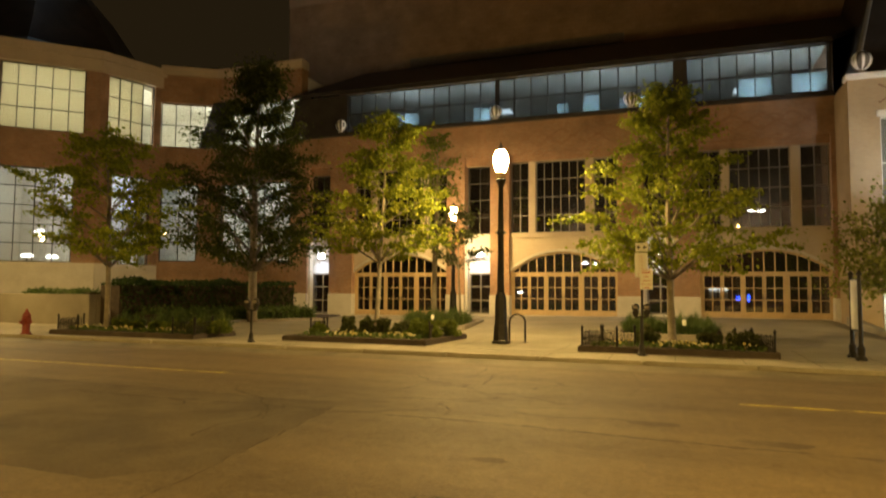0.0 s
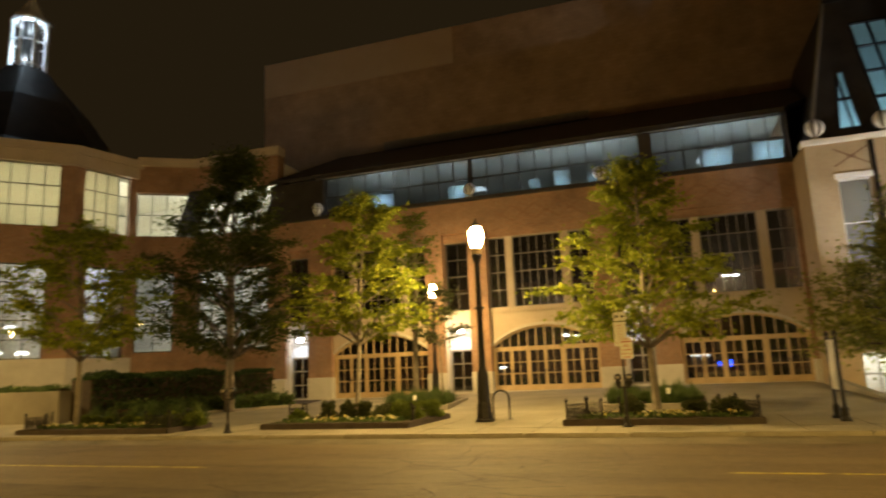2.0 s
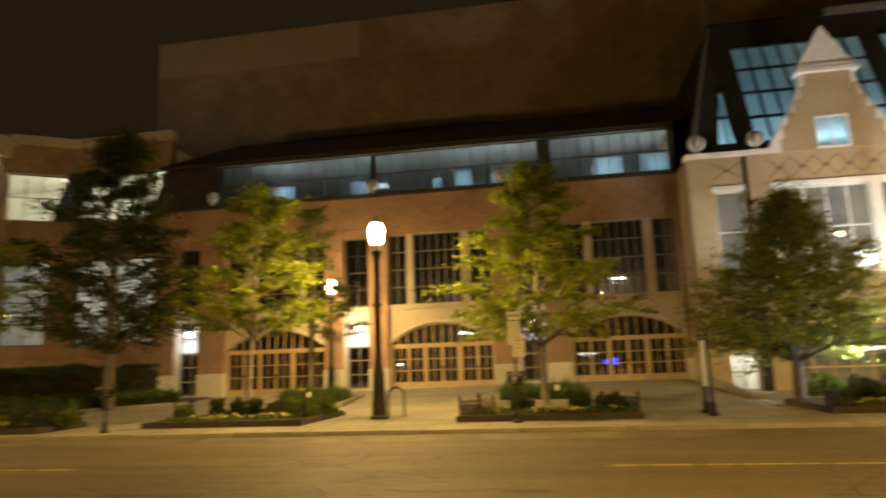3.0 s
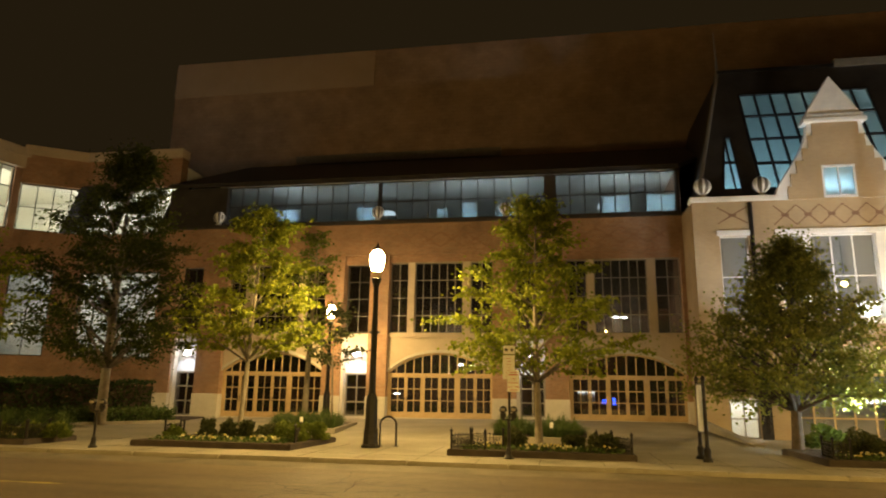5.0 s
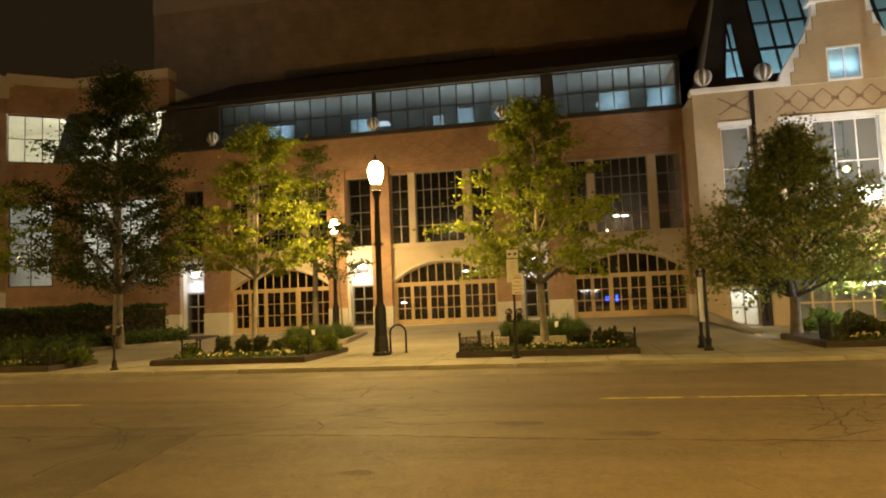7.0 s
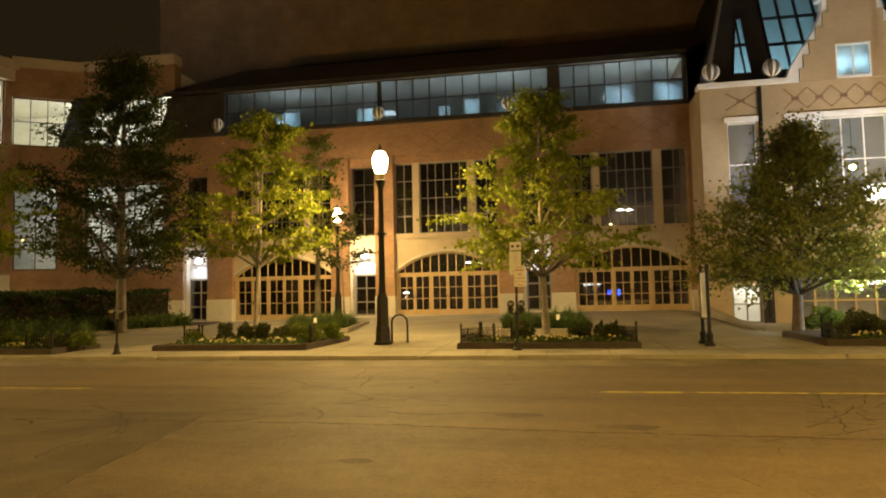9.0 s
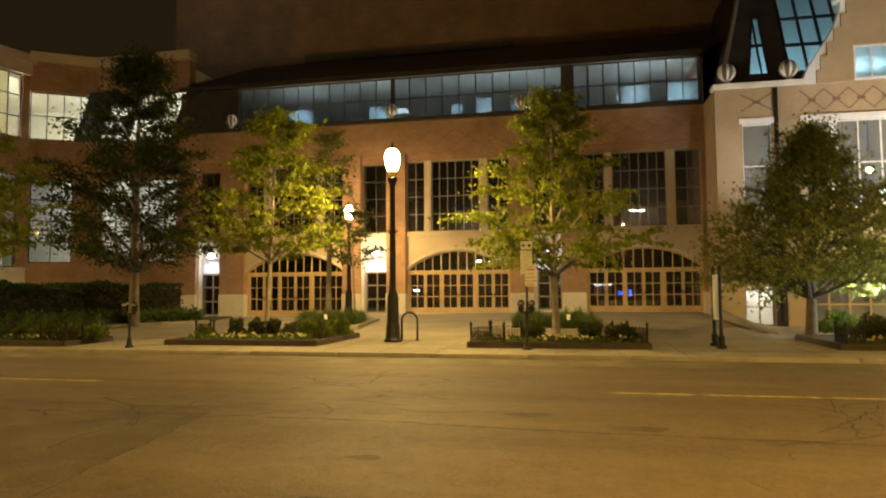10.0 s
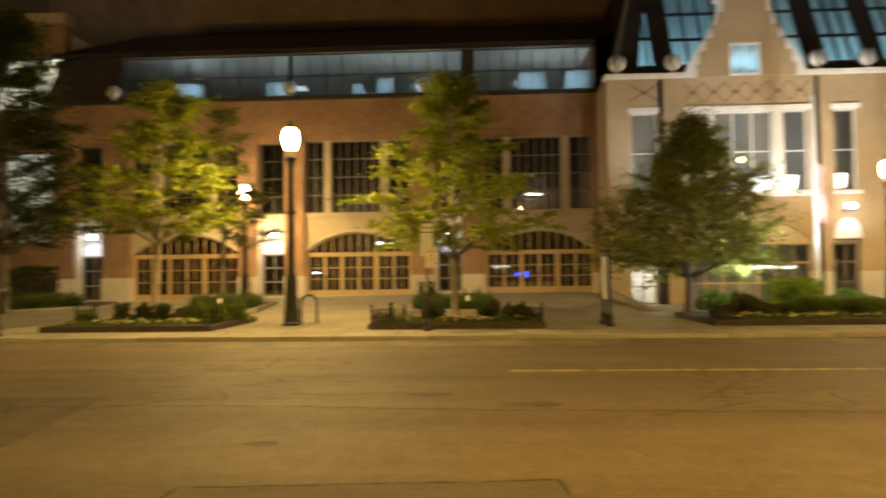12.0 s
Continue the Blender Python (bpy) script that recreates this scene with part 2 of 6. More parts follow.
BLIND = blind_cloth("cream_window_blind", (0.78, 0.74, 0.60))
BLIND_BLUE = blind_cloth("pale_window_blind", (0.70, 0.78, 0.80))
GLASS = pane_glass("window_glass", (0.90, 0.92, 0.90), 0.92)
GLASS_DARK = pane_glass("tinted_glass", (0.55, 0.58, 0.58), 0.86)
GLASS_CYAN = pane_glass("atrium_glass", (0.80, 0.95, 1.0), 0.93)
GLOBE = glow("lit_street_globe", (1.0, 0.66, 0.25), 60)
REFLECTION_GLOW = glow("amber_reflection_glow", (1.0, 0.72, 0.30), 6)
SCONCE_GLOW = glow("lit_white_diffuser", (1.0, 0.97, 0.92), 4)
TROFFER = glow("fluorescent_panel", (0.85, 0.95, 1.0), 0.8)
DOWNLIGHT = glow("warm_downlight", (1.0, 0.93, 0.78), 8.0)
SHADE_GLOW = glow("lit_lamp_shade", (1.0, 0.93, 0.82), 1.6)
BLUE_GLOW = glow("blue_neon", (0.03, 0.08, 1.0), 5.0)
FLOOD_GLOW = glow("floodlight_lens", (0.92, 0.96, 1.0), 8.0)


# ---- mesh helpers ----
def mesh_of(bm, name, material, smooth=False):
    me = bpy.data.meshes.new(name)
    bm.normal_update()
    bm.to_mesh(me)
    bm.free()
    me.materials.append(material)
    if smooth:
        for f in me.polygons:
            f.use_smooth = True
    return me


def part(name, bm, material, parent=None, label="", smooth=False):
    me = bm if isinstance(bm, bpy.types.Mesh) else mesh_of(bm, name, material, smooth)
    ob = new(name, me)
    ob.parent = parent
    if label:
        ob["label"] = label
    return ob


def thing(name, label, category, at=(0, 0, 0), rz=0, group="", kind=""):
    ob = new(name)
    ob.empty_display_size = 0.2
    ob.matrix_world = pose(*at, 0, 0, rz)
    return tagged(ob, label, category, group, kind)


def boxes(*rows):
    """A bmesh of boxes (x0, x1, y0, y1, z0, z1)."""
    bm = bmesh.new()
    for x0, x1, y0, y1, z0, z1 in rows:
        v = [bm.verts.new(c) for c in ((x0, y0, z0), (x1, y0, z0), (x1, y1, z0), (x0, y1, z0), (x0, y0, z1), (x1, y0, z1), (x1, y1, z1), (x0, y1, z1))]
        for f in ((3, 2, 1, 0), (4, 5, 6, 7), (0, 1, 5, 4), (1, 2, 6, 5), (2, 3, 7, 6), (3, 0, 4, 7)):
            bm.faces.new([v[i] for i in f])
    return bm


def bevelled(bm, w=0.02, n=2):
    bmesh.ops.bevel(bm, geom=list(bm.edges), offset=w, segments=n, affect="EDGES", clamp_overlap=True)
    return bm


def lathe(profile, n=20, at=(0, 0, 0), bm=None, flute=0.0):
    """A turned form from (radius, height) pairs."""
    bm = bm or bmesh.new()
    rings = []
    for r, h in profile:
        ring = []
        for i in range(n):
            a = 2 * math.pi * i / n
            k = r * (1 - flute * (i % 2))
            ring.append(bm.verts.new((at[0] + k * math.cos(a), at[1] + k * math.sin(a), at[2] + h)))
        rings.append(ring)
    for a, b in zip(rings, rings[1:]):
        for i in range(n):
            bm.faces.new((a[i], a[(i + 1) % n], b[(i + 1) % n], b[i]))
    bm.faces.new(rings[0][::-1])
    bm.faces.new(rings[-1])
    return bm


def tube(points, radii, n=8, bm=None):
    """A tapered tube along points."""
    bm = bm or bmesh.new()
    pts = [Vector(p) for p in points]
    rings = []
    side = None
    for i, p in enumerate(pts):
        d = (pts[min(i + 1, len(pts) - 1)] - pts[max(i - 1, 0)]).normalized()
        ref = Vector((0, 0, 1)) if abs(d.z) < 0.9 else Vector((1, 0, 0))
        u = d.cross(ref).normalized() if side is None else (side - side.dot(d) * d).normalized()
        side = u
        w = d.cross(u)
        r = radii[i] if isinstance(radii, (list, tuple)) else radii
        rings.append([bm.verts.new(p + r * (math.cos(2 * math.pi * k / n) * u + math.sin(2 * math.pi * k / n) * w)) for k in range(n)])
    for a, b in zip(rings, rings[1:]):
        for k in range(n):
            bm.faces.new((a[k], a[(k + 1) % n], b[(k + 1) % n], b[k]))
    bm.faces.new(rings[0][::-1])
    bm.faces.new(rings[-1])
    return bm


def prism(outline, y0, y1, bm=None):
    """An outline in x and z, pushed from y0 to y1."""
    bm = bm or bmesh.new()
    a = [bm.verts.new((x, y0, z)) for x, z in outline]
    b = [bm.verts.new((x, y1, z)) for x, z in outline]
    n = len(a)
    f1, f2 = bm.faces.new(a), bm.faces.new(b[::-1])
    for i in range(n):
        bm.faces.new((a[i], b[i], b[(i + 1) % n], a[(i + 1) % n]))
    bmesh.ops.recalc_face_normals(bm, faces=bm.faces[-n - 2:])
    return bm


def slab(outline, z0, z1, bm=None):
    """An outline in x and y, pushed from z0 to z1."""
    bm = bm or bmesh.new()
    a = [bm.verts.new((x, y, z0)) for x, y in outline]
    b = [bm.verts.new((x, y, z1)) for x, y in outline]
    n = len(a)
    bm.faces.new(a)
    bm.faces.new(b[::-1])
    for i in range(n):
        bm.faces.new((a[i], b[i], b[(i + 1) % n], a[(i + 1) % n]))
    bmesh.ops.recalc_face_normals(bm, faces=bm.faces[-n - 2:])
    return bm


def no_shadow(ob):
    ob.visible_shadow = False
    return ob


def rise(x, y):
    """Height of the paved ground: level along the street, climbing to the doors."""
    top = min(0.30, max(-0.12, 0.20 + 0.016 * (x + 8)))
    if x > 6.3:
        top = -0.28
    k = min(1.0, max(0.0, (y - 20.5) / 13.5))
    return top * k


def window_thing(parent, x0, x1, z0, z1, y, cols, rows, frame_mat, glass, bar=0.05, deep=0.08, name="window", label=""):
    """A framed window in a wall that faces the street, with bars and one pane for each light."""
    w = part(name, boxes((x0, x1, y, y + deep, z0, z0 + bar), (x0, x1, y, y + deep, z1 - bar, z1), (x0, x0 + bar, y, y + deep, z0 + bar, z1 - bar), (x1 - bar, x1, y, y + deep, z0 + bar, z1 - bar)), frame_mat, parent, label)
    t = bar * 0.8
    rows_ = []
    for i in range(1, cols):
        x = x0 + (x1 - x0) * i / cols
        rows_.append((x - t / 2, x + t / 2, y + 0.01, y + deep - 0.01, z0 + bar, z1 - bar))
    for j in range(1, rows):
        z = z0 + (z1 - z0) * j / rows
        for i in range(cols):
            xa, xb = x0 + (x1 - x0) * i / cols + t / 2, x0 + (x1 - x0) * (i + 1) / cols - t / 2
            rows_.append((max(xa, x0 + bar), min(xb, x1 - bar), y + 0.012, y + deep - 0.012, z - t / 2, z + t / 2))
    if rows_:
        part("glazing_bar", boxes(*rows_), frame_mat, w)
    cw, ch = (x1 - x0) / cols, (z1 - z0) / rows
    me = None
    for i in range(cols):
        for j in range(rows):
            if me is None:
                me = mesh_of(boxes((-cw / 2, cw / 2, -0.004, 0.004, -ch / 2, ch / 2)), "pane", glass)
            p = part("pane", me, glass, w)
            p.location = (x0 + cw * (i + 0.5), y + deep / 2, z0 + ch * (j + 0.5))
            p.rotation_euler = (random.uniform(-0.004, 0.004), 0, random.uniform(-0.004, 0.004))
            no_shadow(p)
    return w


# ---- ground ----
bm = boxes((-500, 500, -500, 15.72, -0.6, -0.15))
tagged(part("road", bm, ASPHALT), "worn amber-lit asphalt road with cracks and patches", "road", kind="structure")
bm = boxes((-500, 500, 15.72, 500, -0.9, -0.42))
tagged(part("ground", bm, CONCRETE), "bare ground under and beyond the buildings", "ground", kind="structure")


def pavement_mesh():
    xs = [-62 + 1.25 * i for i in range(55)] + [6.29, 6.31] + [7 + 1.5 * i for i in range(40)]
    xs = sorted(xs)
    ys = [15.95, 17.2, 18.45, 19.7, 20.5] + [21.5 + 1.25 * i for i in range(14)] + [40, 46]
    bm = bmesh.new()
    g = [[bm.verts.new((x, y, rise(x, y))) for y in ys] for x in xs]
    for i in range(len(xs) - 1):
        for j in range(len(ys) - 1):
            bm.faces.new((g[i][j], g[i + 1][j], g[i + 1][j + 1], g[i][j + 1]))
    return bm


tagged(part("pavement", pavement_mesh(), CONCRETE, smooth=True), "pale concrete pavement and plaza rising to the doors", "pavement", kind="structure")
tagged(part("pavement_near", bevelled(boxes((-80, 80, -9, 0.9, -0.3, 0.0)), 0.03), CONCRETE), "concrete pavement on the near side of the street", "pavement", kind="structure")

# ---- main brick building ----
FY = 36.0
main = thing("theatre_building", "large orange brick building with arched doors and stone bases at night", "building", kind="structure")
ARCHES = [(-19.45, -13.25), (-9.48, -3.55), (0.52, 6.52)]
SLOTS = [(-22.65, -21.05), (-12.15, -10.60), (-2.25, -0.72)]
SPRING, CROWN = 2.70, 3.78


def base_at(x):
    return rise(x, 36)


def pier(x0, x1):
    zb = -0.42
    part("pier", boxes((x0, x1, FY - 0.35, FY + 0.6, 1.35, 9.35)), BRICK, main, "orange brick pier")
    part("plinth", bevelled(boxes((x0 - 0.03, x1 + 0.03, FY - 0.39, FY + 0.6, zb, 1.35)), 0.02, 1), STONE, main, "pale limestone base of a pier")


edges = [-24.0]
for s, a in zip(SLOTS, ARCHES):
    edges += [s[0], s[1], a[0], a[1]]
edges.append(6.72)
for i in range(0, len(edges), 2):
    pier(edges[i], edges[i + 1])


def arch_points(x0, x1, n=18, spring=SPRING, crown=CROWN):
    half, h = (x1 - x0) / 2, crown - spring
    r = (half * half + h * h) / (2 * h)
    cx, cz = (x0 + x1) / 2, crown - r
    a0 = math.asin(half / r)
    return [(cx + r * math.sin(-a0 + 2 * a0 * i / n), cz + r * math.cos(-a0 + 2 * a0 * i / n)) for i in range(n + 1)]


def arch_bay(x0, x1):
    pts = arch_points(x0, x1)
    bm = bmesh.new()
    for (xa, za), (xb, zb) in zip(pts, pts[1:]):
        prism([(xa, za), (xb, zb), (xb, 4.58), (xa, 4.58)], FY - 0.10, FY + 0.45, bm)
    bmesh.ops.remove_doubles(bm, verts=bm.verts, dist=0.0005)
    part("spandrel", bm, STUCCO, main, "tan stone panel over an arched door")
    bm = bmesh.new()
    out = arch_points(x0 - 0.0, x1 + 0.0, 18, SPRING + 0.16, CROWN + 0.16)
    for i in range(18):
        (xa, za), (xb, zb), (xc, zc), (xd, zd) = pts[i], pts[i + 1], out[i + 1], out[i]
        prism([(xa, za), (xb, zb), (xc, zc), (xd, zd)], FY - 0.14, FY - 0.10, bm)
    part("arch_band", bm, STONE, main)
    part("sill_band", bevelled(boxes((x0, x1, FY - 0.2, FY + 0.45, 4.58, 4.86)), 0.03), STUCCO, main, "projecting tan stone sill")
    part("lintel_wall", boxes((x0, x1, FY - 0.12, FY + 0.45, 8.92, 9.35)), BRICK, main)
    # three-part window, parted by brick-faced posts
    w = x1 - x0
    c, d = x0 + 0.715 * w, x0 + 0.785 * w
    a, b = x0 + 0.18 * w, x0 + 0.245 * w
    part("window_post", boxes((a, b, FY - 0.08, FY + 0.4, 4.86, 8.92)), STUCCO, main)
    part("window_post", boxes((c, d, FY - 0.08, FY + 0.4, 4.86, 8.92)), STUCCO, main)
    for p, q, n in ((x0, a, 2), (b, c, 6), (d, x1, 2)):
        window_thing(main, p, q, 4.86, 8.92, FY + 0.12, n, 4, MULLION, GLASS_DARK, 0.06, label="grey-framed dark window of many panes")


for a in ARCHES:
    arch_bay(*a)


def slot_bay(x0, x1):
    zb = base_at((x0 + x1) / 2)
    # plastered recess with a lunette panel, a door and a tall window over it
    part("recess_wall", boxes((x0, x1, FY + 0.25, FY + 0.55, 2.62, 4.86)), STONE, main, "white-washed stone recess over a side door")
    part("recess_side", boxes((x0, x0 + 0.16, FY - 0.2, FY + 0.25, zb - 0.3, 4.6)), STONE, main)
    part("step", bevelled(boxes((x0, x1, FY - 0.25, FY + 0.5, zb - 0.4, zb + 0.10)), 0.02), STONE, main, "pale stone door step")
    part("lintel_wall", boxes((x0, x1, FY - 0.02, FY + 0.45, 8.85, 9.35)), BRICK, main)
    window_thing(main, x0 + 0.05, x1 - 0.05, 4.86, 8.85, FY + 0.2, 2, 4, DARK_MULLION, GLASS_DARK, 0.07, label="narrow dark window over a side door")
    window_thing(main, x0 + 0.16, x1 - 0.02, zb + 0.10, 2.62, FY + 0.2, 2, 3, MULLION, GLASS_DARK, 0.09, 0.07, "side_door", "grey-framed glazed side door of six panes")


for s in SLOTS:
    slot_bay(*s)

# brick frieze, cornice and glazed attic
part("frieze", boxes((-24.0, 6.72, FY - 0.3, FY + 0.6, 9.35, 11.2)), BRICK, main, "orange brick frieze")
part("cornice", bevelled(boxes((-24.0, 6.72, FY - 0.5, FY + 0.6, 11.2, 11.42)), 0.03), ROOFING, main, "dark metal gutter under the attic glazing")


def diamonds(x0, x1, zc, half, step, y, n_side=6, halves=0):
    """Two crossing stepped zigzags of dark bricks."""
    rows = []
    halves = halves or int(round((x1 - x0) / step)) * 2
    n = halves * n_side
    w = step / (2 * n_side)
    for i in range(n):
        u = (i + 0.5) / (2 * n_side)
        d = half * (1 - 2 * abs((u % 1.0) * 2 - 1))
        for s in (-1, 1):
            lift = 0.012 if s > 0 else 0.009
            rows.append((x0 + i * w, x0 + (i + 1) * w, y - lift, y + 0.05, zc + s * d - 0.036, zc + s * d + 0.036))
    for k in range(halves):
        xm = x0 + step * (0.25 + 0.5 * k)
        rows.append((xm - 0.17, xm + 0.17, y - 0.015, y + 0.05, zc - 0.08, zc + 0.08))
    return boxes(*rows)


for a in ARCHES:
    tagged(part("brick_pattern", diamonds(a[0] + 0.3, a[1] - 0.3, 10.2, 0.45, (a[1] - a[0] - 0.6) / 2, FY - 0.3, 14), FRIEZE_DARK, main, "dark brick diamond pattern"), kind="stuff")
for x0, x1, n in ((-20.1, -10.35, 10), (-10.25, -0.55, 10), (0.0, 6.62, 8)):
    window_thing(main, x0, x1, 11.42, 13.92, FY + 0.05, n, 2, DARK_MULLION, GLASS_DARK, 0.07, label="long attic window in dark metal frames")
for x0, x1 in ((-24.0, -20.1), (-10.35, -10.25), (-0.55, 0.0), (6.62, 6.72)):
    part("attic_post", boxes((x0, x1, FY - 0.05, FY + 0.4, 11.42, 13.92)), ROOFING, main)
bm = bmesh.new()
for a in ((-24.0, 6.72),):
    v = [bm.verts.new(c) for c in ((a[0], FY - 0.35, 13.92), (a[1], FY - 0.35, 13.92), (a[1], FY - 0.35, 14.15), (a[0], FY - 0.35, 14.15), (a[0], 46.0, 19.0), (a[1] + 6, 46.0, 19.0), (a[1] + 6, 46.0, 18.7), (a[0], 46.0, 18.7))]
    for f in ((0, 1, 2, 3), (3, 2, 5, 4), (4, 5, 6, 7), (7, 6, 1, 0), (0, 3, 4, 7), (1, 6, 5, 2)):
        bm.faces.new([v[i] for i in f])
part("roof", bm, ROOFING, main, "dark sloping metal roof")
part("roof_flashing", boxes((-20.0, -3.9, 45.7, 45.99, 18.95, 19.6)), MULLION, main, "pale metal flashing where the roof meets the wall")
part("upper_wall", boxes((-31.3, 40, 46.0, 60.0, 10, 28.5)), BRICK_BIG, main, "tall plain brown windowless wall")
part("wall_panel", boxes((-31.3, -14.0, 45.9, 46.0, 25.4, 28.45)), PANEL, main, "slightly paler panel on the tall wall")
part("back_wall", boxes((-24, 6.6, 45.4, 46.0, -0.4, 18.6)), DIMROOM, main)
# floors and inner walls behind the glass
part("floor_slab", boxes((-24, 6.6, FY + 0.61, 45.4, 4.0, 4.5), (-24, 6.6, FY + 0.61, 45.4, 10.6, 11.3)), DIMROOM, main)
part("attic_back", boxes((-23.6, 6.5, 45.1, 45.39, 11.3, 14.0)), WALLPAINT, main)
part("attic_ceiling", boxes((-24, 6.6, FY + 0.45, 45.4, 14.0, 14.12)), WALLPAINT, main)
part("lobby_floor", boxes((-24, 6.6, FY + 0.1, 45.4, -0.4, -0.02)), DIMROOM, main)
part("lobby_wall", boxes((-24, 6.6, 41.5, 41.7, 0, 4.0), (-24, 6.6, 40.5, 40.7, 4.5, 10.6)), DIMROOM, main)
part("party_wall", boxes((-24.0, -23.7, FY + 0.61, 46.0, -0.4, 14.0), (6.6, 6.9, FY + 0.61, 46.0, -0.4, 14.0)), BRICK, main)


# ---- arched oak door sets ----
def leaf_mesh(w, h):
    s, rail, bot, mid = 0.085, 0.10, 0.30, 0.045
    rows = [(0, s, 0, 0.05, 0, h), (w - s, w, 0, 0.05, 0, h), (s, w - s, 0, 0.05, 0, bot), (s, w - s, 0, 0.05, h - rail, h), (w / 2 - mid / 2, w / 2 + mid / 2, 0.004, 0.046, bot, h - rail)]
    for k in (1, 2):
        z = bot + (h - rail - bot) * k / 3
        rows += [(s, w / 2 - mid / 2, 0.006, 0.044, z - mid / 2, z + mid / 2), (w / 2 + mid / 2, w - s, 0.006, 0.044, z - mid / 2, z + mid / 2)]
    return mesh_of(boxes(*rows), "leaf", OAK)


def arched_doors(x0, x1, label):
    zb = base_at((x0 + x1) / 2)
    t = thing("arched_door_set", label, "door", (0, 0, 0), group="arched door sets of the brick building")
    y = FY + 0.12
    top = SPRING - 0.18
    m = 0.13
    w = x1 - x0
    posts = [x0 + w * k / 3 for k in range(4)]
    part("threshold", boxes((x0, x1, y - 0.1, y + 0.3, zb - 0.3, zb + 0.02)), STONE, t)
    part("transom_beam", boxes((x0, x1, y - 0.03, y + 0.1, top, top + 0.13)), OAK, t)
    for i, px in enumerate(posts):
        a, b = (px, px + m) if i == 0 else ((px - m, px) if i == 3 else (px - m / 2, px + m / 2))
        part("door_post", boxes((a, b, y - 0.02, y + 0.09, zb + 0.02, top)), OAK, t)
    lw = (w / 3 - m - 0.02) / 2
    me = leaf_mesh(lw, top - zb - 0.03)
    glass_h = (top - zb - 0.03 - 0.4)
    gm = mesh_of(boxes((0.08, lw - 0.08, 0.02, 0.028, 0.28, 0.30 + glass_h)), "pane", GLASS_DARK)
    knob = mesh_of(bevelled(boxes((0, 0.03, -0.06, 0, 0.9, 1.15)), 0.01, 1), "pull_handle", STEEL)
    for k in range(3):
        for s in range(2):
            xa = posts[k] + (m if k == 0 else m / 2) + s * (lw + 0.012)
            lf = part("leaf", me, OAK, t)
            lf.location = (xa, y + 0.01, zb + 0.025)
            no_shadow(part("pane", gm, GLASS_DARK, lf))
            h = part("pull_handle", knob, STEEL, lf)
            h.location = ((lw - 0.07) if s == 0 else 0.04, 0, 0)
    # fan of upright bars under the arch
    pts = arch_points(x0, x1, 40)

    def height(x):
        return float(np.interp(x, [p[0] for p in pts], [p[1] for p in pts]))

    n = 12
    for k in range(1, n):
        x = x0 + w * k / n
        part("transom_bar", boxes((x - 0.03, x + 0.03, y, y + 0.07, top + 0.13, height(x) + 0.02)), OAK, t)
    bm = bmesh.new()
    inner = arch_points(x0, x1, 18, SPRING - 0.10, CROWN - 0.10)
    outer = arch_points(x0, x1, 18)
    for i in range(18):
        prism([inner[i], inner[i + 1], outer[i + 1], outer[i]], y - 0.01, y + 0.09, bm)
    part("arch_frame", bm, OAK, t)
    no_shadow(part("fan_glass", prism([(x0, top + 0.1), (x1, top + 0.1)] + outer[::-1], y + 0.035, y + 0.043), GLASS_DARK, t))
    return t


for a in ARCHES:
    arched_doors(*a, "honey oak arched doors, three glazed pairs under a fanlight")


# ---- wall lamps over the side doors ----
def sconce(x, y, z, lum=P_SCONCE):
    s = thing("wall_lamp", "lit round white wall lamp over a side door", "wall lamp", (x, y, z), group="wall lamps over side doors")
    part("diffuser", lathe([(0.02, -0.15), (0.16, -0.13), (0.22, -0.04), (0.22, 0.04), (0.16, 0.13), (0.02, 0.15)], 18, (0, -0.30, 0)), SCONCE_GLOW, s, "glowing white glass bowl", True)
    part("bracket", boxes((-0.32, 0.32, -0.34, 0.0, -0.25, -0.18)), MULLION, s)
    point("wall_lamp_light", (x, y - 0.40, z + 0.30), lum * 0.05, (0.88, 0.92, 1.0), 0.08)
    point("wall_lamp_light", (x, y - 0.70, z - 0.70), lum * 3.0, (0.90, 0.94, 1.0), 0.08)
    return s


for a, b in SLOTS:
    sconce((a + b) / 2 + 0.04, FY + 0.25, 3.70)
    c = (a + b) / 2 + 0.05
    part("lunette", prism([(c - 0.74, 2.64), (c + 0.72, 2.64), (c + 0.72, 2.95)] + [(c + 0.72 * math.cos(math.pi * i / 12), 2.95 + 0.42 * math.sin(math.pi * i / 12)) for i in range(1, 12)] + [(c - 0.74, 2.95)], FY + 0.2, FY + 0.25), WHITE_TRIM, main, "white round-headed panel over a side door")


# ---- ceiling panels behind the attic glazing, small lamps in the lobby ----
def ceiling_panel(x, y, z, w, d, material, name="ceiling_light", label="lit fluorescent ceiling panel behind attic glass"):
    t = thing(name, label, "ceiling light", (x, y, z), group="ceiling lights inside the buildings")
    part("housing", boxes((-w / 2 - 0.04, w / 2 + 0.04, -d / 2 - 0.04, d / 2 + 0.04, -0.03, 0.0)), MULLION, t)
    part("diffuser", boxes((-w / 2, w / 2, -d / 2, d / 2, -0.05, -0.031)), material, t, "glowing panel")
    return t


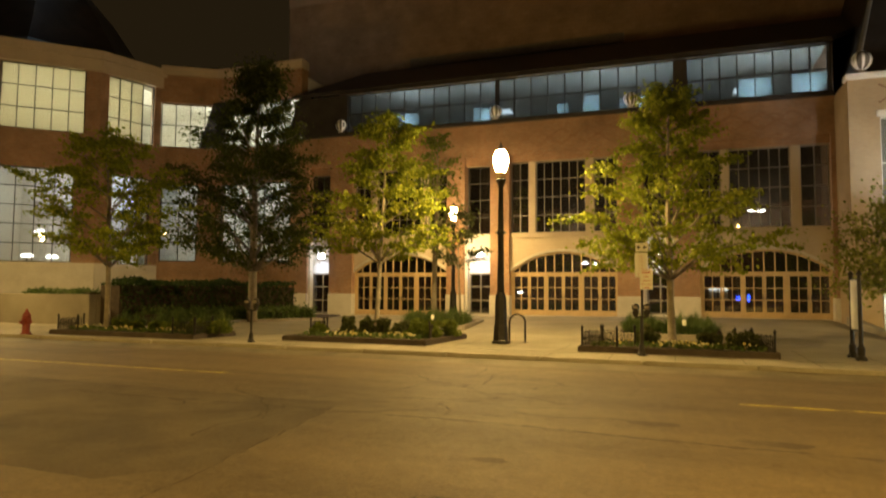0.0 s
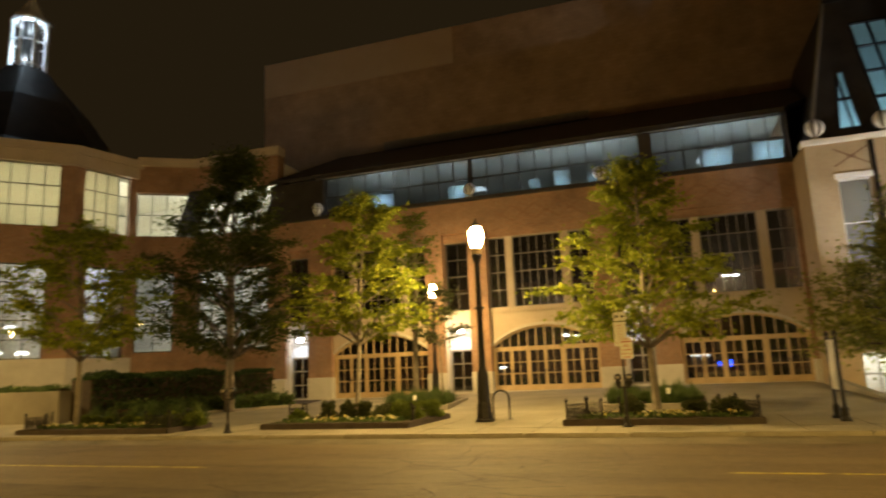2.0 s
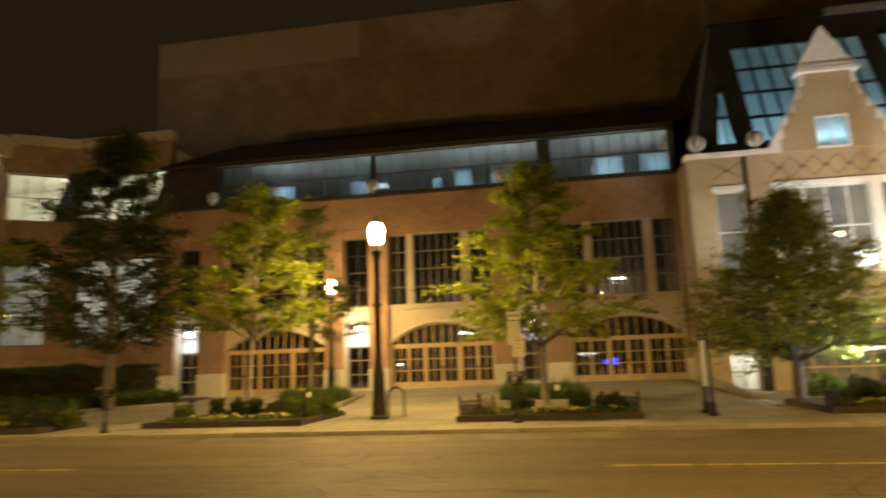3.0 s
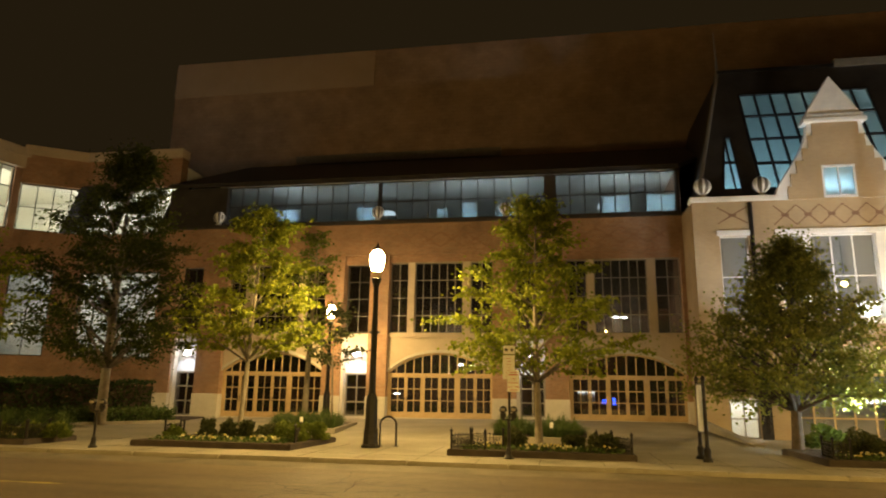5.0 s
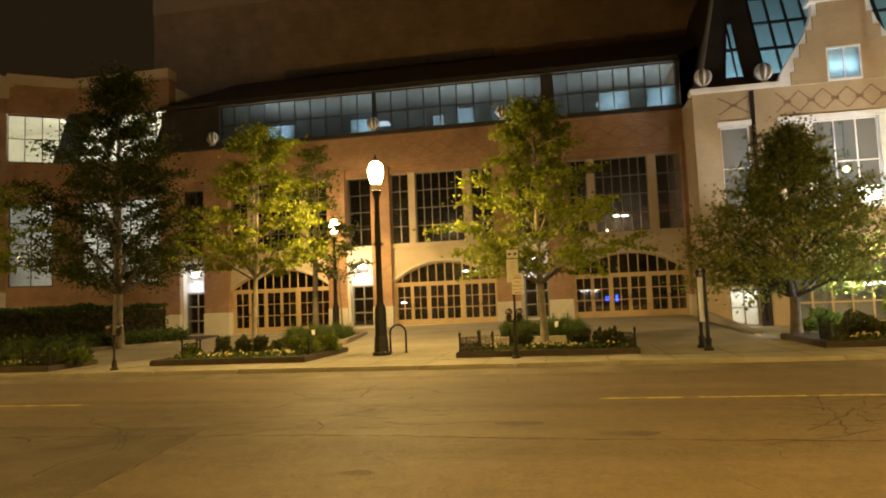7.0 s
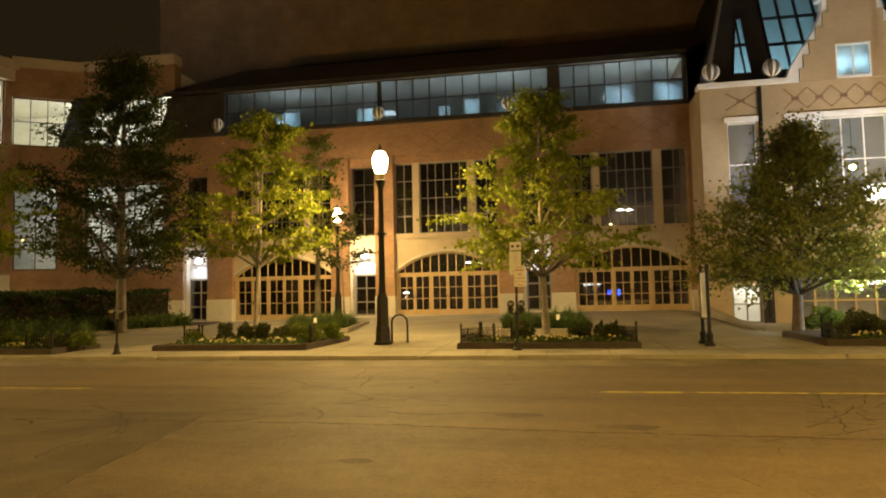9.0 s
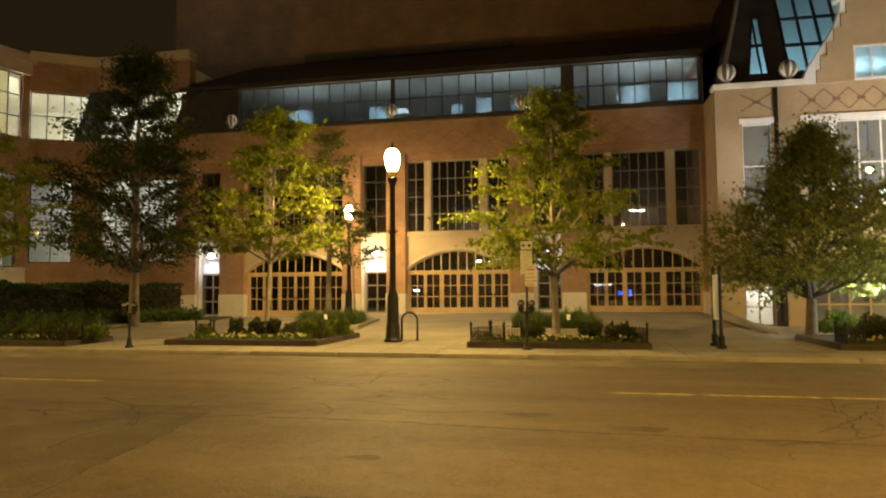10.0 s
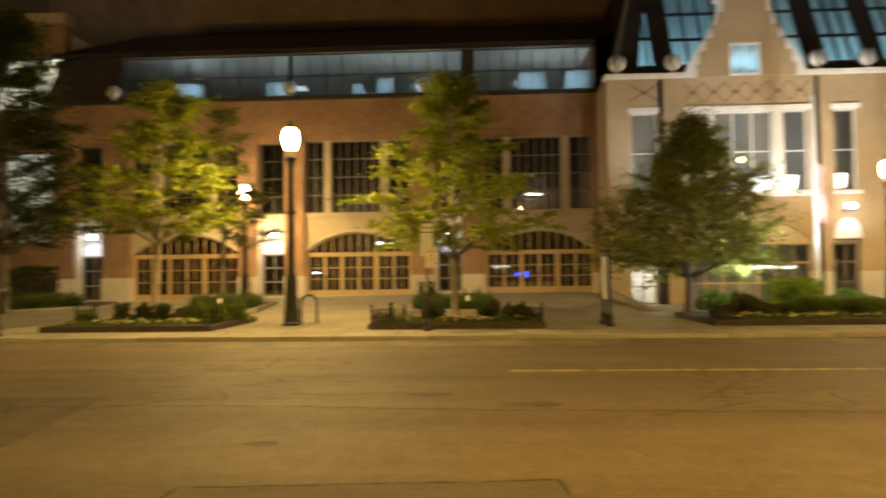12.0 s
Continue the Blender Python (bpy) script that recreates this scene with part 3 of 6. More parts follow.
# lowered pale blinds behind some lower panes, each lit by a desk light in its office
for x0, x1, z1 in ((-17.15, -15.25, 12.45), (-11.8, -10.4, 12.4), (-6.85, -6.2, 12.2), (-5.4, -4.45, 12.5), (-3.4, -1.55, 12.2), (2.5, 4.1, 12.6), (4.98, 6.6, 12.62)):
    part("blind", boxes((x0, x1, FY + 0.26, FY + 0.27, 11.45, z1)), BLIND_BLUE, main, "pale half-lowered blind lit from inside")
    point("office_light", ((x0 + x1) / 2, FY + 0.8, 12.0), 32 * (x1 - x0), (0.82, 0.94, 1.0), 0.3)
ceiling_panel(3.6, 43.0, 14.0, 1.6, 1.2, TROFFER)
ceiling_panel(-12.0, 43.0, 14.0, 1.6, 1.2, TROFFER)
for x in (-19, -9, 0.5, 4.5):
    area("attic_office_light", (x, 41, 13.85), 3, COOL, 4, 1.2)


def pendant(x, y, z, label="small lit lamp hanging inside the dark upper hall"):
    t = thing("pendant_lamp", label, "pendant lamp", (x, y, z), group="lamps inside the dark halls")
    part("shade", lathe([(0.03, 0.09), (0.19, 0.04), (0.21, -0.01), (0.02, -0.04)], 14), DOWNLIGHT, t, "glowing bowl")
    part("rod", tube([(0, 0, 0.08), (0, 0, 0.9)], 0.012, 6), STEEL, t)
    point("pendant_light", (x, y, z - 0.25), 20, (1.0, 0.74, 0.50), 0.1)


for x, z in ((-6.6, 5.6), (-2.6, 5.7), (3.8, 5.7), (3.3, 5.72)):
    pendant(x, 39.2, z + 0.35)
for x, z in ((-5.3, 3.2), (-4.7, 3.15), (-8.9, 1.5)):
    pendant(x * 38 / 36, 38.0, z, "small lit lamp inside the dark lobby")
n1 = thing("neon_sign", "small blue glowing sign inside the lobby", "sign", (2.35, 38, 1.15))
part("letter_bar", boxes((0, 0.06, 0, 0.03, 0, 0.25), (0.12, 0.18, 0, 0.03, 0, 0.25), (0.24, 0.3, 0, 0.03, 0.0, 0.25)), BLUE_GLOW, n1)
part("letter_bar", boxes((0.55, 0.68, 0, 0.03, -0.05, 0.32)), BLUE_GLOW, n1)
w1 = thing("lit_display", "white lit strip display inside the lobby", "display", (1.0, 38, 1.72))
part("tube_light", boxes((0, 0.42, 0, 0.05, 0, 0.1), (0.5, 0.95, 0, 0.05, 0, 0.1)), SHADE_GLOW, w1)
part("panel", boxes((0, 0.42, 0.06, 0.1, -0.6, 0.0), (0.5, 0.95, 0.06, 0.1, -0.6, 0.0)), WALLPAINT, w1)


# ---- ball finials on the cornices ----
def ball_finial(x, y, z, r=0.42):
    t = thing("ball_finial", "round grey metal ball with a pale upright band on a cornice", "finial", (x, y, z), group="ball finials along the cornices")
    part("foot", lathe([(0.26, 0.0), (0.22, 0.06), (0.10, 0.12), (0.10, 0.2)], 14), STONE, t)
    prof = [(max(0.01, r * math.sin(math.pi * i / 12)), 0.16 + r - r * math.cos(math.pi * i / 12)) for i in range(13)]
    part("ball", lathe(prof, 24), SILVER, t, "grey metal ball", True)
    for turn, half in ((-54, 0.13), (0, 0.06), (54, 0.13)):
        bm = bmesh.new()
        for i in range(20):
            a0, a1 = -math.pi / 2 + math.pi * i / 20, -math.pi / 2 + math.pi * (i + 1) / 20
            q = []
            for s, a in ((-1, a0), (1, a0), (1, a1), (-1, a1)):
                w, out = half * s * math.cos(a), (r + 0.015) * math.cos(a)
                q.append((w, -math.sqrt(max(0.0, out * out - w * w)), 0.16 + r + (r + 0.015) * math.sin(a)))
            bm.faces.new([bm.verts.new(c) for c in q])
        bmesh.ops.remove_doubles(bm, verts=bm.verts, dist=0.001)
        ob = part("band", bm, WHITE_TRIM, t, "white band")
        ob.matrix_basis = pose(0, 0, 0, 0, 0, turn)
    return t


for x in (-20.4, -10.3, -2.8):
    ball_finial(x, FY - 0.25, 11.42, 0.36)

# ---- corner tower and link wing ----
tower = thing("tower_wing", "brick octagonal corner tower and curved link with lit windows", "building", kind="structure")
P0, P1, P2, P3, P4 = (-45.0, 26.6), (-39.4, 26.6), (-35.2, 30.9), (-34.1, 34.9), (-30.9, 37.0)


def facet(a, b, uppers, lowers):
    """A wall from a to b with openings (start, end) along it, on two storeys."""
    dx, dy = b[0] - a[0], b[1] - a[1]
    L, rz = math.hypot(dx, dy), math.degrees(math.atan2(dy, dx))
    m = pose(a[0], a[1], 0, 0, 0, rz)

    def put(ob):
        ob.matrix_basis = m
        return ob

    def band(z0, z1, spans, material):
        x = 0.0
        for s, e in spans + [(L, L)]:
            if s - x > 0.01:
                put(part("wall_piece", boxes((x, s, 0, 0.5, z0, z1)), material, tower))
            x = e

    put(part("wall_piece", boxes((0, L, -0.06, 0.5, -0.4, 3.15)), STONE, tower, "pale stone base of the tower"))
    band(3.15, 9.0, lowers, BRICK)
    put(part("wall_piece", boxes((0, L, -0.02, 0.5, 9.0, 11.35)), BRICK, tower))
    band(11.35, 15.45, uppers, BRICK)
    put(part("cornice", boxes((-0.1, L + 0.1, -0.25, 0.5, 15.45, 16.2), (-0.15, L + 0.15, -0.4, 0.5, 16.2, 16.75)), STUCCO, tower, "tan stone cornice"))
    for (s, e), (z0, z1), n, r in [(u, (11.35, 15.45), max(3, round((u[1] - u[0]) / 0.85)), 3) for u in uppers] + [(u, (3.15, 9.0), max(2, round((u[1] - u[0]) / 0.95)), 5) for u in lowers]:
        put(window_thing(tower, s, e, z0, z1, 0.15, n, r, DARK_MULLION, GLASS, 0.07, label="lit window of many panes in dark frames"))


facet(P0, P1, [(1.0, 4.8)], [(1.0, 4.8)])
facet(P1, P2, [(0.55, 5.15)], [(0.55, 4.7)])
facet(P2, P3, [(0.52, 3.70)], [(0.94, 3.60)])
# link wall
LY = 37.0


def link_bay(a, b, lows, cols, up_cols):
    """A bay of the link from a to b: brick base and bands, tall windows below and one window band above."""
    m = pose(a[0], a[1], 0, 0, 0, math.degrees(math.atan2(b[1] - a[1], b[0] - a[0])))
    L = math.hypot(b[0] - a[0], b[1] - a[1])
    made = [part("link_base", boxes((0, L, 0, 0.5, -0.4, 3.45)), BRICK, tower, "brick base of the link wing"),
            part("link_band", boxes((0, L, 0, 0.5, 8.85, 11.4)), BRICK, tower),
            part("link_fascia", boxes((0, L, -0.2, 0.5, 14.5, 16.4)), BRICK, tower, "brick fascia over the link windows"),
            part("link_cornice", bevelled(boxes((0, L + 0.1, -0.45, 0.5, 16.4, 17.0)), 0.03), STUCCO, tower, "tan stone cornice of the link")]
    x = 0.0
    for (s0, e0), n in zip(lows + [(L, L)], cols + [0]):
        if s0 - x > 0.01:
            made.append(part("link_pier", boxes((x, s0, 0, 0.5, 3.45, 8.85)), BRICK, tower))
        if n:
            made.append(window_thing(tower, s0, e0, 3.45, 8.85, 0.15, n, 4, DARK_MULLION, GLASS, 0.07, label="tall lit window of many panes"))
        x = e0
    made.append(window_thing(tower, 0, L, 11.4, 14.5, 0.1, up_cols, 2, DARK_MULLION, GLASS, 0.06, label="upper lit window band"))
    for ob in made:
        ob.matrix_basis = m


link_bay(P3, P4, [(0.12, 2.55)], [2], 4)
link_bay(P4, (-24.0, LY), [(0.25, 6.25)], [5], 6)
for x, w in ((-32.0, 1.7), (-28.4, 0.35), (-24.9, 0.9)):
    part("slanted_post", prism([(x, 11.4), (x + w, 11.4), (x + w + 1.2, 14.5), (x + 1.2, 14.5)], LY - 0.75, LY - 0.5), STEEL, tower, "dark slanted steel post")
# inner rooms: floors, ceilings, core walls
octo = [(-44.8, 27.2), (-39.6, 27.2), (-35.8, 31.1), (-35.8, 38.2), (-24.2, 38.2), (-24.2, 46), (-44.8, 46)]
for z0, z1 in ((2.6, 3.1), (10.4, 10.9), (15.6, 16.0)):
    part("floor_slab", slab(octo, z0, z1), WALLPAINT, tower)
part("inner_wall", boxes((-44.8, -24.2, 43.0, 43.3, 3.1, 15.6), (-45, -44.8, 27, 46, 0, 16), (-24.2, -24.0, 37.5, 46, 0, 16)), WALLPAINT, tower, "pale inner wall seen through windows")
part("inner_wall", slab([(-44.7, 33.0), (-42.0, 33.0), (-39.0, 38.0), (-39.2, 38.2), (-42.2, 33.3), (-44.7, 33.3)], 3.1, 10.4), WALLPAINT, tower, "pale inner wall")
for x, y, z, w, c in ((-39.5, 31.5, 13.6, 1.15, (1.0, 0.92, 0.70)), (-37.6, 34.6, 13.6, 0.9, (1.0, 0.92, 0.70)), (-42.5, 30.0, 13.6, 0.7, (1.0, 0.92, 0.70)),
                      (-40.4, 30.6, 9.4, 0.45, (0.96, 0.95, 0.86)), (-37.6, 36.0, 8.6, 0.42, (0.86, 0.94, 1.0)),
                      (-33.6, 40.0, 14.6, 0.5, (1.0, 0.96, 0.80)), (-27.5, 40.4, 14.6, 0.45, (1.0, 0.96, 0.80)),
                      (-35.6, 40.4, 9.2, 0.42, (0.97, 0.97, 0.86)), (-28.5, 40.2, 9.6, 0.26, (0.97, 0.97, 0.86))):
    point("room_light", (x, y, z), P_ROOM * w, c, 0.4)


def blind(a, b, off, s, e, z0, z1, material=BLIND):
    """A cloth blind hanging a little behind a facet's glass."""
    dx, dy = b[0] - a[0], b[1] - a[1]
    ob = part("blind", boxes((s, e, off, off + 0.01, z0, z1)), material, tower, "pale cloth blind lit from the room behind")
    ob.matrix_basis = pose(a[0], a[1], 0, 0, 0, math.degrees(math.atan2(dy, dx)))
    return ob


blind(P1, P2, 0.42, 0.5, 5.2, 11.36, 15.44)
blind(P2, P3, 0.42, 0.4, 3.0, 11.36, 15.44)
blind(P0, P1, 0.42, 0.9, 4.9, 11.36, 15.44)
for x, y, z in ((-37.2, 34.5, 15.58), (-33.2, 40.0, 15.58), (-31.6, 40.4, 15.58), (-34.0, 41.2, 15.58), (-38.4, 31.6, 10.38), (-30.4, 39.6, 10.38), (-27.3, 39.4, 10.38), (-25.6, 39.2, 10.38), (-33.6, 39.4, 10.38)):
    t = thing("downlight", "small round lit ceiling lamp behind a window", "ceiling light", (x, y, z), group="ceiling lights inside the buildings")
    part("lens", lathe([(0.18, -0.05), (0.22, -0.04), (0.22, 0.0)], 14), DOWNLIGHT, t, "glowing lens")
for x, y, z in ((-38.6, 29.8, 5.3), (-38.9, 29.2, 3.75), (-38.0, 30.2, 3.72), (-36.7, 31.2, 3.9)):
    t = thing("table_lamp", "lit pale lamp shade just inside a tall window", "lamp", (x, y, z - 0.65), group="lamps inside the tower")
    part("shade", lathe([(0.34, 0.40), (0.36, 0.52), (0.20, 0.62)], 16), SHADE_GLOW, t, "glowing oval shade")
    part("stem", lathe([(0.18, 0.0), (0.16, 0.03), (0.03, 0.06), (0.03, 0.42)], 10), STEEL, t)
# tower roof and lantern
TC = (-43.9, 33.6)
part("tower_roof", lathe([(8.0, 16.75), (7.2, 17.4), (4.4, 21.5), (2.0, 24.2), (1.6, 24.7)], 8, (TC[0], TC[1], 0)), ROOFING, tower, "dark octagonal tower roof")


# ---- tower lantern ----
def lantern(x, y, z):
    t = thing("roof_lantern", "white lit open octagonal lantern on the tower roof", "cupola", (x, y, z))
    r = 1.2
    part("deck", lathe([(1.42, -0.2), (1.42, 0.1), (1.3, 0.15)], 8), STEEL, t)
    for i in range(8):
        a = 2 * math.pi * (i + 0.5) / 8
        part("post", tube([(r * math.cos(a), r * math.sin(a), 0.1), (r * math.cos(a), r * math.sin(a), 4.2)], 0.11, 8), WHITE_TRIM, t, "white post")
    for h, k in ((0.5, 0.05), (2.4, 0.07), (4.15, 0.14)):
        pts = [(r * math.cos(2 * math.pi * (i + 0.5) / 8), r * math.sin(2 * math.pi * (i + 0.5) / 8), h) for i in range(9)]
        part("ring_beam", tube(pts, k, 6), WHITE_TRIM, t)
    part("core", lathe([(0.55, 0.1), (0.55, 2.6), (0.5, 4.1)], 8), STEEL, t, "dark core")
    part("cap", lathe([(1.36, 4.2), (1.2, 4.5), (0.75, 5.0), (0.3, 6.0), (0.05, 7.4)], 8), WHITE_TRIM, t, "white pointed cap")
    point("lantern_light", (x + 0.3, y - 0.75, z + 1.0), 70, COOL, 0.2)
    point("lantern_light", (x + 0.6, y - 0.5, z + 3.4), 60, COOL, 0.2)


lantern(TC[0], TC[1], 24.7)

# ---- gabled building ----
GY, GB = 33.0, -0.30
gab = thing("gabled_building", "tan brick building with a white-edged curved gable and glazed roof", "building", kind="structure")
GX0, GX1, GC = 6.73, 34.0, 13.68


def gwall(x0, x1, z0, z1, material=BRICK_TAN, y0=0.0, name="wall_piece", label=""):
    return part(name, boxes((x0, x1, GY + y0, GY + 0.5, z0, z1)), material, gab, label)


# wall broken by openings, storey by storey
def row(z0, z1, spans, x0=GX0, x1=GX1):
    x = x0
    for a, b in spans + [(x1, x1)]:
        if a - x > 0.01:
            gwall(x, a, z0, z1, STONE if z1 <= 1.3 and a > 16.7 else BRICK_TAN)
        x = b


LOW = [(7.8, 9.1), (10.6, 16.65), (17.62, 18.98), (20.6, 22.0), (23.4, 29.0)]
row(-0.6, GB + 0.03, [])
row(GB + 0.03, 1.3, LOW)
row(1.3, 1.55, LOW)
row(1.55, 2.85, [(10.6, 16.65), (17.62, 18.98), (20.6, 22.0), (23.4, 29.0)])
row(2.85, 5.3, [(10.6, 16.65), (23.4, 29.0)])
UP = [(7.93, 9.25), (10.65, 16.62), (17.86, 18.97), (20.6, 21.9), (23.4, 29.0)]
row(5.3, 9.4, UP)
row(9.4, 11.15, [])
part("corner_side", boxes((GX0, GX0 + 0.5, GY + 0.5, 46, -0.6, 11.15)), BRICK_TAN, gab)
part("string_course", bevelled(boxes((10.5, 16.75, GY - 0.16, GY + 0.1, 5.05, 5.3)), 0.02), WHITE_TRIM, gab, "white stone window sill course")
part("sill", bevelled(boxes((17.75, 19.1, GY - 0.12, GY + 0.1, 5.12, 5.3)), 0.02), WHITE_TRIM, gab)
for a, b in ((7.8, 9.35), (10.5, 16.75), (17.75, 19.1), (20.5, 22.0)):
    part("window_head", bevelled(boxes((a, b, GY - 0.14, GY + 0.1, 9.36, 9.62)), 0.02), WHITE_TRIM, gab, "white stone window head")
# shallow arch over the shopfront
pts = arch_points(10.6, 16.65, 18, 2.9, 4.0)
bm = bmesh.new()
for (xa, za), (xb, zb) in zip(pts, pts[1:]):
    prism([(xa, za), (xb, zb), (xb, 5.3), (xa, 5.3)], GY, GY + 0.5, bm)
part("arch_spandrel", bm, BRICK_TAN, gab)
bm = bmesh.new()
for (xa, za), (xb, zb) in zip(pts, pts[1:]):
    prism([(xa, 2.75), (xb, 2.75), (xb, zb), (xa, za)], GY + 0.2, GY + 0.3, bm)
part("arch_infill", bm, STUCCO, gab, "tan panel under a shallow arch")
# windows
window_thing(gab, 7.93, 9.25, 5.3, 9.36, GY + 0.15, 1, 2, WHITE_TRIM, GLASS, 0.06, label="narrow window with a grey blind")
part("blind", boxes((7.99, 9.19, GY + 0.28, GY + 0.30, 5.4, 9.3)), CURTAIN, gab, "lowered grey roller blind")
window_thing(gab, 10.65, 11.63, 5.3, 9.36, GY + 0.15, 1, 2, WHITE_TRIM, GLASS, 0.06)
window_thing(gab, 12.04, 14.9, 5.3, 9.36, GY + 0.15, 3, 2, WHITE_TRIM, GLASS, 0.07, label="broad white-framed upper window")
window_thing(gab, 15.42, 16.62, 5.3, 9.36, GY + 0.15, 1, 2, WHITE_TRIM, GLASS, 0.06)
for a, b in ((11.63, 12.04), (14.9, 15.42)):
    part("mullion_post", bevelled(boxes((a, b, GY - 0.04, GY + 0.35, 5.3, 9.36)), 0.02), WHITE_TRIM, gab, "thick white window post")
window_thing(gab, 17.86, 18.97, 5.3, 9.36, GY + 0.15, 1, 2, WHITE_TRIM, GLASS, 0.06)
window_thing(gab, 20.6, 21.9, 5.3, 9.36, GY + 0.15, 1, 2, WHITE_TRIM, GLASS, 0.06)
window_thing(gab, 23.4, 29.0, 5.3, 9.36, GY + 0.15, 5, 2, WHITE_TRIM, GLASS, 0.06)
window_thing(gab, 7.8, 9.1, GB + 0.05, 1.53, GY + 0.12, 2, 2, MULLION, GLASS, 0.07, label="low brightly lit window of four panes")
window_thing(gab, 10.6, 16.65, GB + 0.05, 2.75, GY + 0.15, 7, 3, OAK, GLASS, 0.09, label="wide shop window in tan frames")
window_thing(gab, 23.4, 29.0, GB + 0.05, 2.85, GY + 0.15, 6, 3, OAK, GLASS, 0.09, label="wide shop window in tan frames")
window_thing(gab, 17.78, 18.96, GB + 0.1, 2.72, GY + 0.25, 2, 3, MULLION, GLASS, 0.09, 0.07, "side_door", "grey-framed glazed side door")
window_thing(gab, 20.7, 21.9, GB + 0.1, 2.72, GY + 0.25, 2, 3, MULLION, GLASS, 0.09, 0.07, "side_door", "grey-framed glazed side door")
part("recess_wall", boxes((17.62, 18.98, GY + 0.3, GY + 0.55, 2.72, 5.05)), STONE, gab)
sconce(18.4, GY, 4.50, lum=P_SCONCE)
part("lunette", prism([(17.72, 2.9), (19.05, 2.9)] + [(18.38 + 0.66 * math.cos(math.pi * i / 12), 2.95 + 1.0 * math.sin(math.pi * i / 12)) for i in range(1, 12)], GY - 0.06, GY), WHITE_TRIM, gab, "white half-round panel over a side door")
# dark upright strip right of the low window, with a small grey bar
leaf = part("dark_wall_strip", bevelled(boxes((9.13, 9.62, GY - 0.09, GY - 0.03, GB, 1.75)), 0.01, 1), STEEL, gab, "dark upright strip on the wall beside the low window")
part("door_handle", bevelled(boxes((9.20, 9.23, GY - 0.13, GY - 0.091, 0.55, 0.75)), 0.008, 1), MULLION, leaf)
# cornice and gable
for a, b in ((GX0 - 0.1, 10.75), (16.65, GX1)):
    part("cornice", bevelled(boxes((a, b, GY - 0.18, GY + 0.5, 11.1, 11.35)), 0.03), WHITE_TRIM, gab, "white stone cornice")


def gable_half(s):
    """Half outlines of the gable: the outer curve and the inner steps, mirrored by s."""
    w0, w1, z0, z1 = 3.05, 1.24, 11.1, 15.0
    curve = []
    for i in range(15):
        u = i / 14
        k = 0.5 - 0.5 * math.cos(math.pi * u ** 0.85)
        curve.append((GC + s * (w0 + (w1 - w0) * (0.12 * u + 0.88 * k)), z0 + (z1 - z0) * u))
    steps = []
    n = 6
    for i in range(n):
        u = i / n
        wide = w0 - 0.62 + (w1 - 0.34 - w0 + 0.62) * (0.4 * u + 0.6 * (0.5 - 0.5 * math.cos(math.pi * u ** 0.9)))
        za, zb = z0 + (z1 - z0) * u, z0 + (z1 - z0) * (i + 1) / n
        steps.append((wide, za, zb))
    return curve, steps


left, steps = gable_half(-1)
right, _ = gable_half(1)
bm = bmesh.new()
for i in range(14):
    (xa, za), (xb, zb) = left[i], left[i + 1]
    prism([(xa, za), (GC - 0.86, za), (GC - 0.86, zb), (xb, zb)], GY - 0.02, GY + 0.4, bm)
    prism([(GC + 0.86, za), (2 * GC - xa, za), (2 * GC - xb, zb), (GC + 0.86, zb)], GY - 0.02, GY + 0.4, bm)
part("gable_coping", bm, WHITE_TRIM, gab, "white curved gable edge")
GW = (12.85, 14.35, 11.15, 12.75)
for wide, za, zb in steps:
    if za < GW[3] - 0.01:
        zt = min(zb, GW[3])
        part("gable_brick", boxes((GC - wide, GW[0], GY - 0.10, GY - 0.02, za, zt), (GW[1], GC + wide, GY - 0.10, GY - 0.02, za, zt)), BRICK_TAN, gab)
        if zb > zt:
            part("gable_brick", boxes((GC - wide, GC + wide, GY - 0.10, GY - 0.02, zt, zb)), BRICK_TAN, gab)
    else:
        part("gable_brick", boxes((GC - wide, GC + wide, GY - 0.10, GY - 0.02, za, zb)), BRICK_TAN, gab)
part("gable_moulding", bevelled(boxes((GC - 1.45, GC + 1.45, GY - 0.28, GY + 0.5, 15.0, 15.22), (GC - 1.32, GC + 1.32, GY - 0.2, GY + 0.5, 15.22, 15.45)), 0.02, 1), WHITE_TRIM, gab, "white moulding across the gable")
part("gable_cap", prism([(GC - 1.28, 15.45), (GC + 1.28, 15.45), (GC + 0.03, 17.45), (GC - 0.03, 17.45)], GY - 0.08, GY + 0.4), WHITE_TRIM, gab, "white pointed gable cap")
tagged(part("brick_pattern", diamonds(10.5, 16.8, 10.35, 0.50, 2.1, GY, 13), BRICK_DARK, gab, "dark brick diamond pattern"), kind="stuff")
tagged(part("brick_pattern", diamonds(7.9, 9.3, 10.4, 0.42, 2.8, GY, 12, 1), BRICK_DARK, gab), kind="stuff")
part("gable_window_frame", boxes((12.85, 14.35, GY - 0.14, GY - 0.02, 11.15, 11.25), (12.85, 14.35, GY - 0.14, GY - 0.02, 12.68, 12.78), (12.85, 12.93, GY - 0.12, GY - 0.021, 11.25, 12.68), (14.27, 14.35, GY - 0.12, GY - 0.021, 11.25, 12.68), (13.57, 13.63, GY - 0.11, GY - 0.021, 11.25, 12.68)), WHITE_TRIM, gab)
for x in (9.42, 17.05):
    part("drainpipe", tube([(x, GY - 0.12, 0), (x, GY - 0.12, 11.0)], 0.10, 8), STEEL, gab, "dark drainpipe")
for x in (7.3, 10.07, 17.2, 19.6, 22.4):
    ball_finial(x, GY + 0.05, 11.35, 0.42)

# mansard slope: dark panels with glazed strips
Y0, Z0, Y1, Z1 = GY + 0.6, 11.35, GY + 4.35, 20.13


